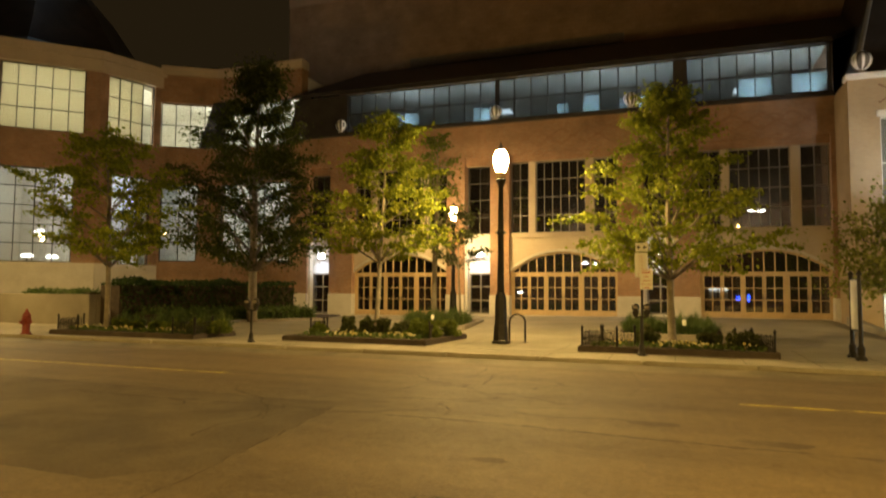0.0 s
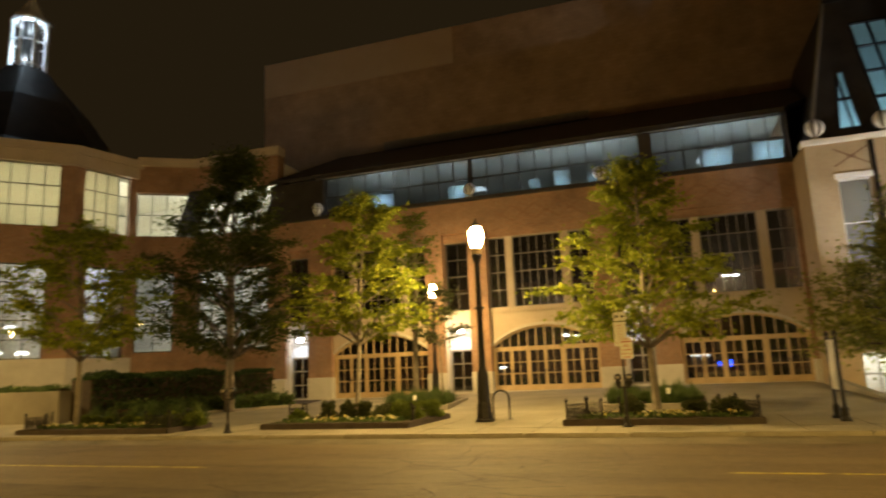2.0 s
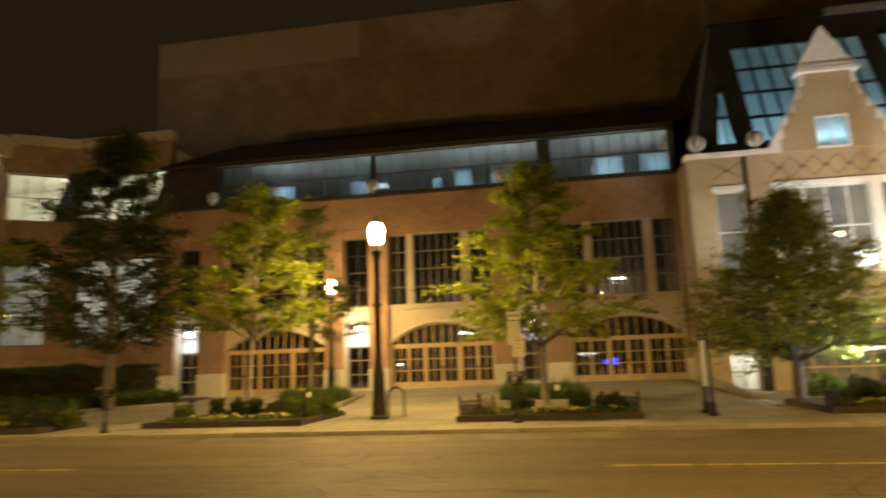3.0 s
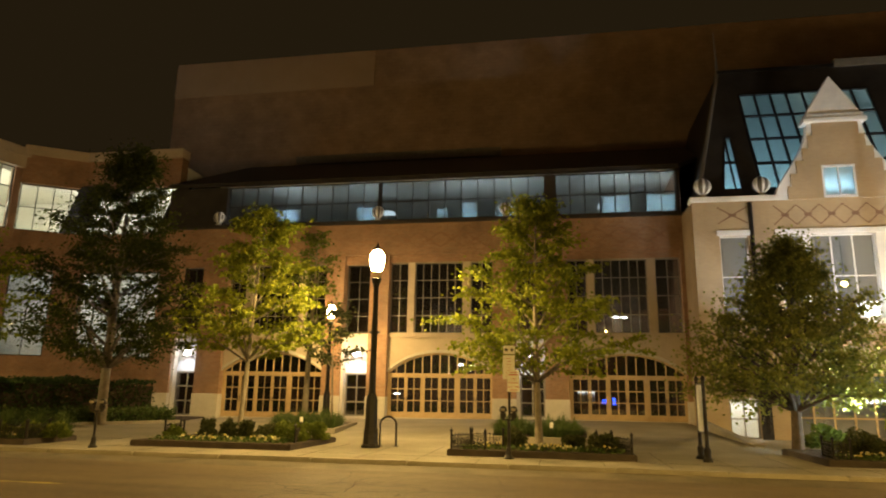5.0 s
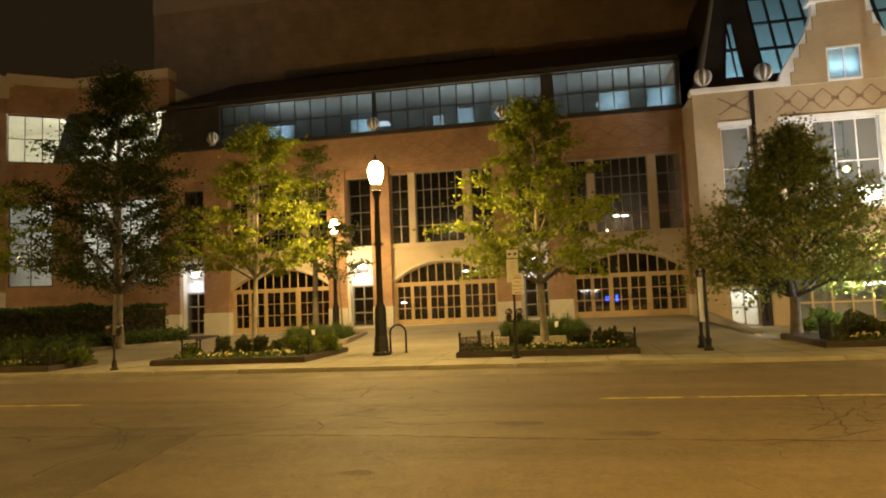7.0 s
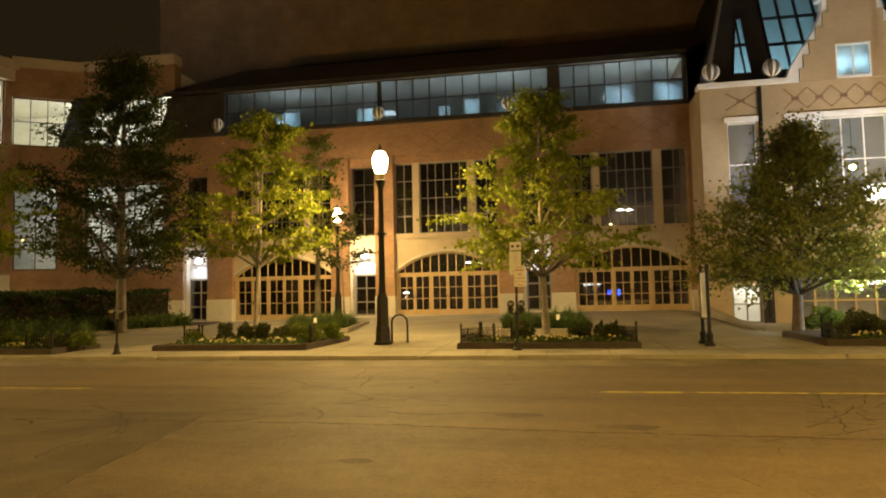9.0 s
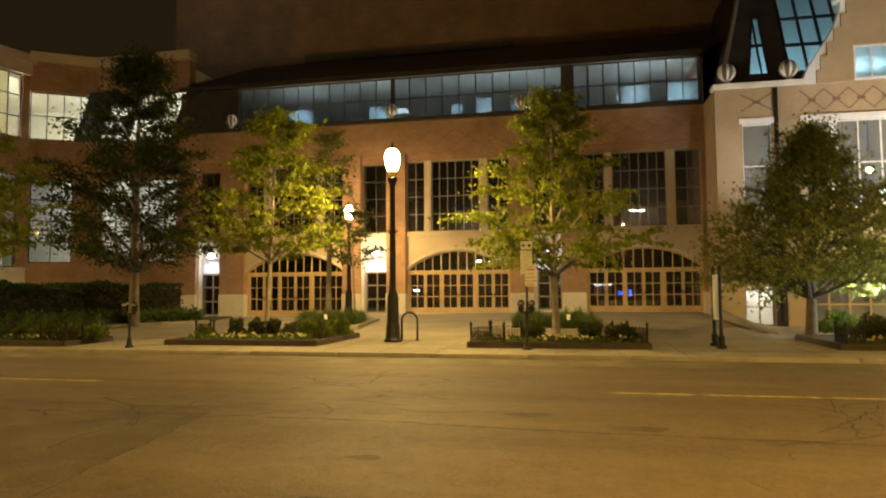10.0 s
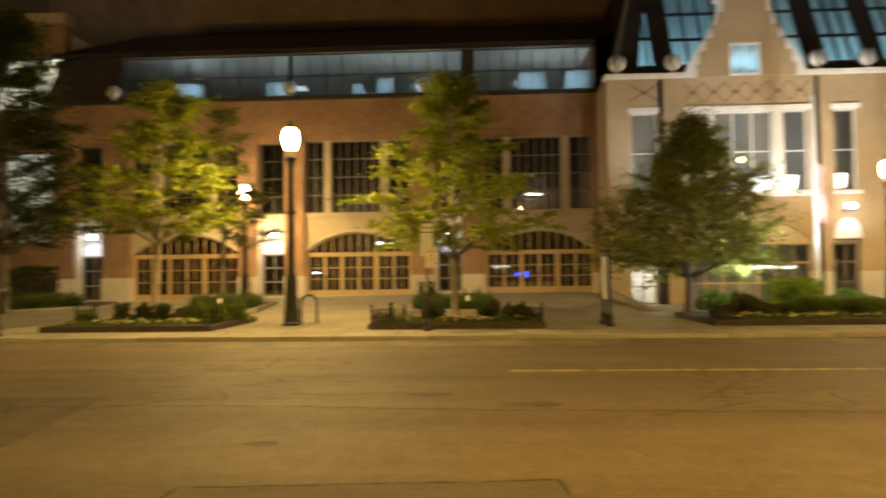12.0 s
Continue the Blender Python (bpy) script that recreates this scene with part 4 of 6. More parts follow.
def slope_quad(bm, x0, x1, u0, u1, lift=0.0, thick=0.10):
    nrm = Vector((0, -(Z1 - Z0), (Y1 - Y0))).normalized()

    def at(x, u, d):
        p = Vector((x, Y0 + (Y1 - Y0) * u, Z0 + (Z1 - Z0) * u)) + nrm * (lift + d)
        return bm.verts.new(p)

    v = [at(x, u, d) for d in (0, thick) for x, u in ((x0, u0), (x1, u0), (x1, u1), (x0, u1))]
    for f in ((3, 2, 1, 0), (4, 5, 6, 7), (0, 1, 5, 4), (1, 2, 6, 5), (2, 3, 7, 6), (3, 0, 4, 7)):
        bm.faces.new([v[i] for i in f])


def slope_panel(bm, outline, thick=0.10, lift=0.0):
    """A flat panel of the slope with its corners given as (x, share of the slope)."""
    nrm = Vector((0, -(Z1 - Z0), (Y1 - Y0))).normalized()
    low, high = ([bm.verts.new(Vector((x, Y0 + (Y1 - Y0) * u, Z0 + (Z1 - Z0) * u)) + nrm * (lift + d)) for x, u in outline] for d in (0, thick))
    bm.faces.new(low[::-1])
    bm.faces.new(high)
    for i in range(len(low)):
        j = (i + 1) % len(low)
        bm.faces.new((low[i], low[j], high[j], high[i]))


STRIPS = [(10.35, 17.01, 0.063, 0.795, 8, 4), (18.0, 20.0, 0.063, 0.795, 3, 4), (20.9, 23.0, 0.063, 0.795, 3, 4), (24.0, 27.0, 0.063, 0.795, 4, 4)]
x = 10.35
bm = bmesh.new()
for a, b, u0, u1, c, r in STRIPS:
    slope_quad(bm, x, a, 0, 1)
    slope_quad(bm, a, b, u1, 1)
    slope_quad(bm, a, b, 0, u0)
    x = b
slope_quad(bm, x, 34, 0, 1)
for outline in (((7.2, 0), (9.42, 0), (9.42, 0.06), (8.45, 0.06)), ((7.2, 0), (8.45, 0.06), (9.1, 0.46), (9.1, 0.8085)), ((9.1, 0.46), (9.42, 0.46), (9.42, 0.9447), (9.1, 0.8085)), ((9.42, 0), (10.35, 0), (10.35, 1), (9.55, 1), (9.42, 0.9447))):
    slope_panel(bm, outline)
part("mansard_roof", bm, ROOFING, gab, "steep dark metal roof with glazed strips")
for a, b, u0, u1, c, r in STRIPS:
    bm = bmesh.new()
    for i in range(c + 1):
        xx = a + (b - a) * i / c
        slope_quad(bm, xx - 0.05, xx + 0.05, u0, u1, 0.02, 0.14)
    for j in range(r + 1):
        u = u0 + (u1 - u0) * j / r
        slope_quad(bm, a, b, u - 0.006, u + 0.006, 0.03, 0.12)
    sk = part("roof_glazing", bm, STEEL, gab, "glazed strip of a steep roof lit blue inside")
    for i in range(c):
        for j in range(r):
            bm = bmesh.new()
            slope_quad(bm, a + (b - a) * i / c, a + (b - a) * (i + 1) / c, u0 + (u1 - u0) * j / r, u0 + (u1 - u0) * (j + 1) / r, 0.05, 0.008)
            no_shadow(part("pane", bm, GLASS_CYAN, sk))
bm = bmesh.new()
for outline in (((8.45, 0.06), (9.42, 0.06), (9.42, 0.068), (8.47, 0.068)), ((9.36, 0.06), (9.42, 0.06), (9.42, 0.46), (9.36, 0.46)), ((9.05, 0.06), (9.13, 0.06), (9.13, 0.46), (9.05, 0.44)), ((8.45, 0.06), (8.54, 0.06), (9.15, 0.46), (9.08, 0.46)), ((8.75, 0.255), (9.40, 0.255), (9.40, 0.267), (8.77, 0.267)), ((9.08, 0.45), (9.42, 0.45), (9.42, 0.46), (9.09, 0.46))):
    slope_panel(bm, outline, 0.12, 0.02)
side = part("roof_glazing", bm, STEEL, gab, "narrow tapering glazed light beside the hip")
for outline in (((8.48, 0.065), (9.09, 0.065), (9.09, 0.26), (8.80, 0.26)), ((8.80, 0.26), (9.09, 0.26), (9.09, 0.44)), ((9.09, 0.065), (9.39, 0.065), (9.39, 0.26), (9.09, 0.26)), ((9.09, 0.26), (9.39, 0.26), (9.39, 0.455), (9.09, 0.455))):
    bm = bmesh.new()
    slope_panel(bm, outline, 0.008, 0.05)
    no_shadow(part("pane", bm, GLASS_CYAN, side))
part("ridge", boxes((9.5, 15.8, Y1 - 0.2, Y1 + 0.5, 20.1, 20.3)), STEEL, gab)
part("ridge", boxes((15.8, 34, Y1 - 0.3, Y1 + 0.5, 20.08, 20.5)), MULLION, gab, "pale metal ridge flashing")
bm = bmesh.new()
v = [bm.verts.new(c) for c in ((7.2, Y0, Z0), (7.2, 46, Z0), (9.55, 46, Z1), (9.55, Y1, Z1))]
bm.faces.new(v)
part("roof_end", bm, ROOFING, gab)
part("hip_ridge", tube([(7.15, Y0 - 0.1, Z0), (9.55, Y1, Z1 + 0.1)], 0.11, 8), MULLION, gab, "pale metal hip of the roof")
part("roof_top", boxes((9.55, 34, Y1, 46, 19.8, 20.08)), ROOFING, gab)
tagged(part("roof_mast", tube([(9.55, Y1, 20.1), (9.5, Y1, 22.9)], [0.09, 0.03], 8), MULLION, gab), "")
part("atrium_ceiling", boxes((9.6, 34, Y1 + 0.2, 38.6, 19.6, 19.78)), WALLPAINT, gab)
part("atrium_wall", boxes((9.5, 34, 38.6, 38.8, 11.4, 19.78), (7.6, 9.5, 38.6, 38.8, 11.4, 12.6)), WALLPAINT, gab)
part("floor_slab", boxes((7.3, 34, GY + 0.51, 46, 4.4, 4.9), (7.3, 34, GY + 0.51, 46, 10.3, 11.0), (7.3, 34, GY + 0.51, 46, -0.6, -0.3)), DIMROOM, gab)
part("room_wall", boxes((7.3, 34, 37.5, 37.7, -0.3, 4.4), (7.3, 34, 36.0, 36.2, 4.9, 10.3)), CURTAIN, gab, "grey inner wall")
part("blind", boxes((12.82, 14.54, GY + 0.2, GY + 0.21, 11.1, 12.9)), BLIND_BLUE, gab, "pale blue-lit blind in the gable window")
no_shadow(part("pane", boxes((12.9, 14.3, GY - 0.06, GY - 0.052, 11.2, 12.7)), GLASS, gab))
part("partition", boxes((9.3, 9.4, GY + 0.51, 37.5, -0.3, 4.4)), WALLPAINT, gab)
for x in (8.6, 11.4, 15.2, 19.0, 22.2, 25.6):
    point("atrium_light", (x, 36.8, 12.9), 38, CYAN, 0.4)
for x in (13.2, 14.0):
    point("gable_attic_light", (x, 33.54, 11.9), 17, CYAN, 0.25)
point("low_room_light", (8.3, 35.4, 2.6), 110, (1.0, 0.97, 0.90), 0.3)
part("low_room_wall", boxes((7.3, 9.29, 36.3, 36.45, -0.3, 4.4)), WALLPAINT, gab)
area("shop_light", (14, 35.2, 4.2), 8, WHITE, 4, 1)
area("upper_room_light", (14, 34.8, 10.1), 9, WHITE, 5, 0.8)
t = thing("strip_light", "long white lit strip inside the shop window", "ceiling light", (14.2, 34.2, 1.45))
part("tube", boxes((0, 2.2, 0, 0.1, 0, 0.16)), SHADE_GLOW, t, "glowing tube")
for x, z in ((14.78, 5.0), (16.08, 5.0), (18.5, 5.05)):
    t = thing("table_lamp", "white drum shade lamp glowing in an upper window", "lamp", (x, 34.2, z - 0.1), group="lamps in upper windows")
    part("shade", lathe([(0.42, 0.62), (0.52, 1.28), (0.1, 1.3)], 18), SHADE_GLOW, t, "glowing white drum shade")
    part("stem", lathe([(0.2, 0.0), (0.18, 0.04), (0.03, 0.08), (0.03, 0.64)], 10), STEEL, t)

# added glowing globes stand in for street light mirrored in the panes
for x, z in ((13.56, 7.00), (12.49, 5.42)):
    t = thing("reflection_globe", "small warm glowing globe added for a lamp reflection in an upper window", "pendant lamp", (x, GY + 0.6, z), group="globe lamps in the gabled building")
    part("globe", lathe([(0.02, -0.14), (0.08, -0.12), (0.14, -0.04), (0.14, 0.04), (0.08, 0.12), (0.03, 0.14)], 16), REFLECTION_GLOW, t, "amber glow standing in for a reflected lamp", True)
    part("rod", tube([(0, 0, 0.16), (0, 0, 10.3 - z)], 0.012, 6), STEEL, t)

# low sloping wall beside the plaza
bm = bmesh.new()
v = [bm.verts.new(c) for c in ((6.1, 23.0, -0.4), (6.4, 23.0, -0.4), (6.4, 31.5, -0.4), (6.1, 31.5, -0.4), (6.1, 23.0, 0.10), (6.4, 23.0, 0.10), (6.4, 31.5, 0.62), (6.1, 31.5, 0.62))]
for f in ((3, 2, 1, 0), (4, 5, 6, 7), (0, 1, 5, 4), (1, 2, 6, 5), (2, 3, 7, 6), (3, 0, 4, 7)):
    bm.faces.new([v[i] for i in f])
tagged(part("plaza_wall", bevelled(bm, 0.02), CONCRETE), "low sloping stone wall at the edge of the plaza", "wall", kind="structure")
# retaining wall in front of the tower
tagged(part("retaining_wall", bevelled(boxes((-60, -24.2, 21.0, 21.35, -0.4, 1.32)), 0.03), CONCRETE), "pale concrete retaining wall before the tower", "wall", kind="structure")
tagged(part("raised_bed", boxes((-60, -24.6, 21.35, 24.0, -0.4, 1.22)), SOIL), "raised planting bed behind the retaining wall", "ground", kind="structure")
tagged(part("wall_end", bevelled(boxes((-24.6, -24.2, 21.35, 24.0, -0.4, 1.32)), 0.03), CONCRETE), "pale concrete end of the retaining wall", "wall", kind="structure")
# the far side of the street, behind the viewer
tagged(part("wall_behind", boxes((-70, 70, -12, -11.5, -0.4, 12)), BRICK), "plain brick building across the street", "wall", kind="structure")


# ---- street lamps ----
def street_lamp(x, y, watts=P_STREET, z0=0.0, colour=AMBER):
    t = thing("street_lamp", "black fluted iron street lamp with a lit amber globe", "street lamp", (x, y, z0), group="street lamps")
    part("base", lathe([(0.29, 0.0), (0.29, 0.07), (0.235, 0.11), (0.215, 0.52), (0.19, 0.58), (0.18, 1.36), (0.155, 1.46), (0.12, 1.55)], 8), IRON, t, "broad eight-sided iron base", False)
    part("shaft", lathe([(0.11, 1.55), (0.105, 1.7), (0.088, 3.4), (0.075, 4.78), (0.10, 4.81), (0.10, 4.86)], 24, flute=0.10), IRON, t, "fluted iron shaft")
    part("collar", lathe([(0.10, 3.31), (0.12, 3.34), (0.12, 3.42), (0.09, 3.46)], 16), IRON, t)
    part("bracket", tube([(-0.17, 0, 3.38), (0.17, 0, 3.38)], 0.03, 8), IRON, t)
    part("fitter", lathe([(0.10, 4.86), (0.13, 4.90), (0.14, 4.96), (0.17, 5.02), (0.13, 5.06)], 16), IRON, t, "iron cup under the globe")
    # the pale oak colour stands in for the glow of lit glass ribs
    part("rib_cage", lathe([(0.12, 5.06), (0.135, 5.08), (0.15, 5.20), (0.16, 5.24)], 24, flute=0.14), OAK, t, "ribbed neck of the globe, coloured pale for its lit glass")
    no_shadow(part("globe", lathe([(0.12, 5.24), (0.165, 5.32), (0.21, 5.46), (0.235, 5.62), (0.225, 5.76), (0.17, 5.88), (0.12, 5.93)], 24), GLOBE, t, "glowing amber acorn globe", True))
    no_shadow(part("cap", lathe([(0.14, 5.93), (0.11, 6.00), (0.05, 6.06), (0.03, 6.14), (0.01, 6.20)], 16), IRON, t))
    # most of the light falls below the opaque cap, some goes all round
    point("street_lamp_light", (x, y, z0 + 5.62), watts * 0.10, colour, 0.22)
    s = bpy.data.lights.new("street_lamp_beam", "SPOT")
    s.energy, s.color, s.spot_size, s.spot_blend, s.shadow_soft_size = watts * 0.86, colour, radians(179), 0.25, 0.22
    new("street_lamp_beam", s).matrix_world = pose(x, y, z0 + 5.60)
    return t


street_lamp(-5.52, 19.26, P_STREET * 0.45)
street_lamp(-29.5, 19.3, P_STREET * 0.26)
# unseen lamp past the right edge, added to brighten the pavement and tree
street_lamp(18.5, 19.3, P_STREET * 0.2)
street_lamp(-11.6, 32.2, P_STREET * 0.155, 0.05)
street_lamp(16.85, 27.3, P_STREET * 0.05, -0.1)


def road_lamp(x, y, watts):
    """A tall arm lamp on the near side of the street that lights the carriageway."""
    t = thing("road_lamp", "tall grey arm lamp on the near pavement", "street lamp", (x, y, 0), group="arm lamps on the near side")
    part("pole", tube([(0, 0, 0), (0, 0, 7.6), (0, 0.5, 8.3), (0, 1.8, 8.5)], [0.12, 0.08, 0.06, 0.05], 10), MULLION, t)
    part("head", bevelled(boxes((-0.16, 0.16, 1.7, 2.4, 8.42, 8.58)), 0.03), MULLION, t)
    part("lens", boxes((-0.12, 0.12, 1.8, 2.3, 8.40, 8.419)), GLOBE, t, "glowing amber lens")
    spot("road_lamp_beam", (x, y + 2.05, 8.36), (x, y + 4.0, 0), watts, (1.0, 0.60, 0.12), 150, 0.2)


road_lamp(-19.0, -1.5, P_STREET * 1.3)
road_lamp(5.0, -1.5, P_STREET * 1.55)
road_lamp(25.0, -1.5, P_STREET * 2.0)


# ---- ground floodlights ----
def floodlight(x, y, target, watts):
    t = thing("floodlight", "small white ground floodlight shining up at the facade", "floodlight", (x, y, 0.10), group="ground floodlights")
    part("housing", bevelled(boxes((-0.22, 0.22, -0.14, 0.14, 0.12, 0.40)), 0.03), STEEL, t)
    part("stand", boxes((-0.03, 0.03, -0.03, 0.03, 0.0, 0.12)), STEEL, t)
    for s in (-0.1485, 0.1485):
        part("lens", boxes((-0.13, 0.13, s - 0.0065, s + 0.0065, 0.19, 0.31)), FLOOD_GLOW, t, "bright white lens")
    point("floodlight_spill", (x, y - 0.25, 0.75), watts * 0.05, (0.80, 0.95, 0.92), 0.1)
    spot("floodlight_beam", (x, y + 0.2, 0.7), target, watts, (0.94, 0.93, 0.88), 78)


floodlight(9.40, 23.1, (12.5, 33, 13), P_FLOOD * 4.0)
floodlight(13.61, 23.1, (13.0, 33, 13), P_FLOOD * 3.0)
floodlight(19.9, 23.1, (20.5, 33, 12), P_FLOOD * 2.0)



# ---- kerb, road marks, cracks ----
kerb_mesh = mesh_of(bevelled(boxes((-1.195, 1.195, 0.0, 0.23, -0.5, 0.012)), 0.03, 2), "kerb_stone", KERB)
kerb = thing("kerb", "pale concrete kerb along the pavement", "kerb", kind="structure")
for i in range(34):
    k = part("kerb_stone", kerb_mesh, KERB, kerb)
    k.location = (-48 + 2.4 * i, 15.72 + random.uniform(-0.006, 0.006), random.uniform(-0.006, 0.004))
GUTTER = surface("gutter_concrete", (0.07, 0.058, 0.036), (0.20, 0.165, 0.11), 0.8, 0.9, 25, 0.3)
bm = bmesh.new()
gv = [bm.verts.new(c) for c in ((-80, 14.95, -0.152), (80, 14.95, -0.152), (80, 15.725, -0.085), (-80, 15.725, -0.085), (-80, 14.95, -0.4), (80, 14.95, -0.4), (80, 15.725, -0.4), (-80, 15.725, -0.4))]
for f in ((0, 1, 2, 3), (7, 6, 5, 4), (4, 5, 1, 0), (5, 6, 2, 1), (6, 7, 3, 2), (7, 4, 0, 3)):
    bm.faces.new([gv[i] for i in f])
tagged(part("gutter", bm, GUTTER), "dirty concrete gutter along the kerb", "gutter", kind="structure")


def ribbon(points, width, z, material, name, label, wobble=0.04, seed=1):
    """A thin uneven strip lying on the road."""
    rng = random.Random(seed)
    pts = []
    for (xa, ya), (xb, yb) in zip(points, points[1:]):
        n = max(2, int(math.hypot(xb - xa, yb - ya) / 0.09))
        ox = oy = 0.0
        for i in range(n):
            u = i / n
            # a wandering line that comes back to its course
            ox, oy = 0.86 * ox + rng.uniform(-wobble, wobble) * 0.5, 0.86 * oy + rng.uniform(-wobble, wobble) * 0.5
            pts.append((xa + (xb - xa) * u + ox, ya + (yb - ya) * u + oy))
    pts.append(points[-1])
    bm = bmesh.new()
    prev = None
    for i, (x, y) in enumerate(pts):
        xa, ya = pts[max(i - 1, 0)]
        xb, yb = pts[min(i + 1, len(pts) - 1)]
        d = math.hypot(xb - xa, yb - ya) or 1
        nx, ny = -(yb - ya) / d, (xb - xa) / d
        w = width * rng.uniform(0.15, 1.0) / 2
        cur = (bm.verts.new((x + nx * w, y + ny * w, z)), bm.verts.new((x - nx * w, y - ny * w, z)))
        if prev:
            f = bm.faces.new((prev[0], prev[1], cur[1], cur[0]))
            if f.normal.z < 0:
                f.normal_flip()
        prev = cur
    return tagged(part(name, bm, material), label, name.replace("_", " "), kind="structure")


for i, (a, b) in enumerate(((-34.0, -9.1), (0.5, 28.0))):
    ribbon([(a, 11.27), (b, 11.27)], 0.15, -0.1455, YELLOW, "road_line", "worn yellow line painted on the asphalt", 0.006, 40 + i)
CRACKS = [
    ([(-34, 11.5), (-7.6, 11.42), (-0.1, 11.27), (8, 11.3), (28, 11.4)], 0.05, 0.03),
    ([(-10, 8.35), (-3.5, 8.45), (0.2, 8.15), (5.5, 8.0)], 0.11, 0.05),
    ([(-4.6, 14.6), (-4.3, 13.0), (-4.9, 11.4), (-5.2, 10.3)], 0.05, 0.09),
    ([(-4.3, 13.0), (-3.2, 13.6), (-2.3, 14.6)], 0.04, 0.09),
    ([(-6.6, 12.2), (-5.4, 12.4), (-4.3, 12.9)], 0.04, 0.08),
    ([(-9.2, 9.3), (-7.2, 9.0), (-5.3, 9.0)], 0.04, 0.05),
    ([(-5.3, 9.0), (-4.95, 7.1), (-4.7, 5.4), (-4.5, 4.0)], 0.04, 0.05),
    ([(-5.3, 9.0), (-5.7, 8.2), (-6.6, 7.8)], 0.04, 0.09),
    ([(-7.8, 7.6), (-6.6, 7.7), (-5.8, 8.3)], 0.03, 0.09),
    ([(3.4, 11.3), (3.9, 10.2), (3.7, 9.2), (4.6, 8.2)], 0.05, 0.09),
    ([(3.9, 10.2), (5.2, 9.7), (7.5, 9.9)], 0.04, 0.08),
    ([(1.4, 6.6), (1.6, 6.1)], 0.03, 0.04),
    ([(1.9, 8.2), (2.3, 7.7), (2.1, 7.2)], 0.03, 0.05),
    ([(-12.5, 6.4), (-9, 6.7), (-6.2, 7.2)], 0.04, 0.06),
    ([(-1.2, 11.2), (-1.0, 12.6), (-1.4, 14.9)], 0.025, 0.05),
    ([(-6.26, 8.52), (-5.82, 7.53), (-5.96, 7.01), (-5.82, 6.35)], 0.06, 0.05),
    ([(-5.2, 9.05), (-5.12, 8.17), (-4.95, 6.97), (-4.76, 5.83)], 0.05, 0.05),
    ([(-6.79, 8.97), (-6.05, 8.18), (-5.66, 7.53)], 0.05, 0.06),
    ([(-3.78, 11.72), (-3.95, 12.83), (-3.96, 13.68), (-3.09, 14.31)], 0.07, 0.07),
    ([(3.8, 11.18), (3.62, 10.26), (3.47, 9.6), (3.16, 8.42)], 0.06, 0.05),
    ([(2.03, 7.79), (2.42, 8.01), (3.16, 8.36), (3.65, 8.67)], 0.06, 0.06),
    ([(4.54, 11.23), (4.05, 10.22), (3.5, 9.47), (2.8, 8.62)], 0.05, 0.05),
    ([(6.8, 13.6), (7.4, 12.2), (7.0, 11.3)], 0.03, 0.08),
]
for i, (pts, w, wob) in enumerate(CRACKS):
    ribbon(pts, w * 0.55, -0.1465, TAR, "road_crack", "dark crack in the asphalt", wob, i)


def road_patch(outline, material, label, z=-0.1475, border=True):
    rng = random.Random(len(outline) + int(outline[0][0] * 10))
    pts = []
    for (xa, ya), (xb, yb) in zip(outline, outline[1:] + outline[:1]):
        n = max(2, int(math.hypot(xb - xa, yb - ya) / 0.3))
        for i in range(n):
            pts.append((xa + (xb - xa) * i / n + rng.uniform(-0.02, 0.02), ya + (yb - ya) * i / n + rng.uniform(-0.02, 0.02)))
    bm = bmesh.new()
    f = bm.faces.new([bm.verts.new((x, y, z)) for x, y in pts])
    f.normal_update()
    if f.normal.z < 0:
        f.normal_flip()
    tagged(part("road_patch", bm, material), label, "road patch", kind="structure")


road_patch([(-2.45, 5.24), (0.66, 5.48), (0.95, 3.4), (-2.1, 3.1)], PATCH, "darker rectangular asphalt repair")
ribbon([(-2.45, 3.6), (-2.45, 5.24), (0.66, 5.48), (0.9, 3.6)], 0.055, -0.1460, TAR, "road_crack", "tarred edge of a road repair", 0.015, 77)
road_patch([(-14, 9.35), (-5.3, 9.0), (-4.7, 5.4), (-5.4, 4.6), (-14, 4.9)], PATCH, "large darker repaired stretch of asphalt", -0.1485)


def crack_cluster(cx, cy, rx, ry, n, seed):
    """A net of short broken cracks round one worn spot."""
    rng = random.Random(seed)
    for i in range(n):
        x, y = cx + rng.gauss(0, rx), cy + rng.gauss(0, ry)
        a = rng.uniform(0, 2 * math.pi)
        pts = [(x, y)]
        for _ in range(rng.randint(2, 4)):
            a += rng.uniform(-0.9, 0.9)
            d = rng.uniform(0.18, 0.5)
            pts.append((pts[-1][0] + d * math.cos(a) * 1.3, pts[-1][1] + d * math.sin(a) * 0.8))
        ribbon(pts, 0.045, -0.1462, TAR, "road_crack", "dark crack in the asphalt", 0.04, seed * 100 + i)


crack_cluster(-4.6, 12.2, 0.9, 0.7, 12, 1)
crack_cluster(-3.6, 9.6, 0.9, 0.5, 9, 2)
crack_cluster(-6.6, 8.2, 0.7, 0.5, 8, 3)
crack_cluster(3.9, 9.4, 0.8, 0.7, 9, 4)
for cx, cy, rx, ry in ((-0.7, 9.2, 0.34, 0.16), (0.7, 8.5, 0.42, 0.16), (-2.2, 6.6, 0.2, 0.1)):
    road_patch([(cx + rx * math.cos(2 * math.pi * k / 14) * random.uniform(0.8, 1.15), cy + ry * math.sin(2 * math.pi * k / 14) * random.uniform(0.8, 1.15)) for k in range(14)], PATCH, "dull dark stain on the asphalt", -0.1480)
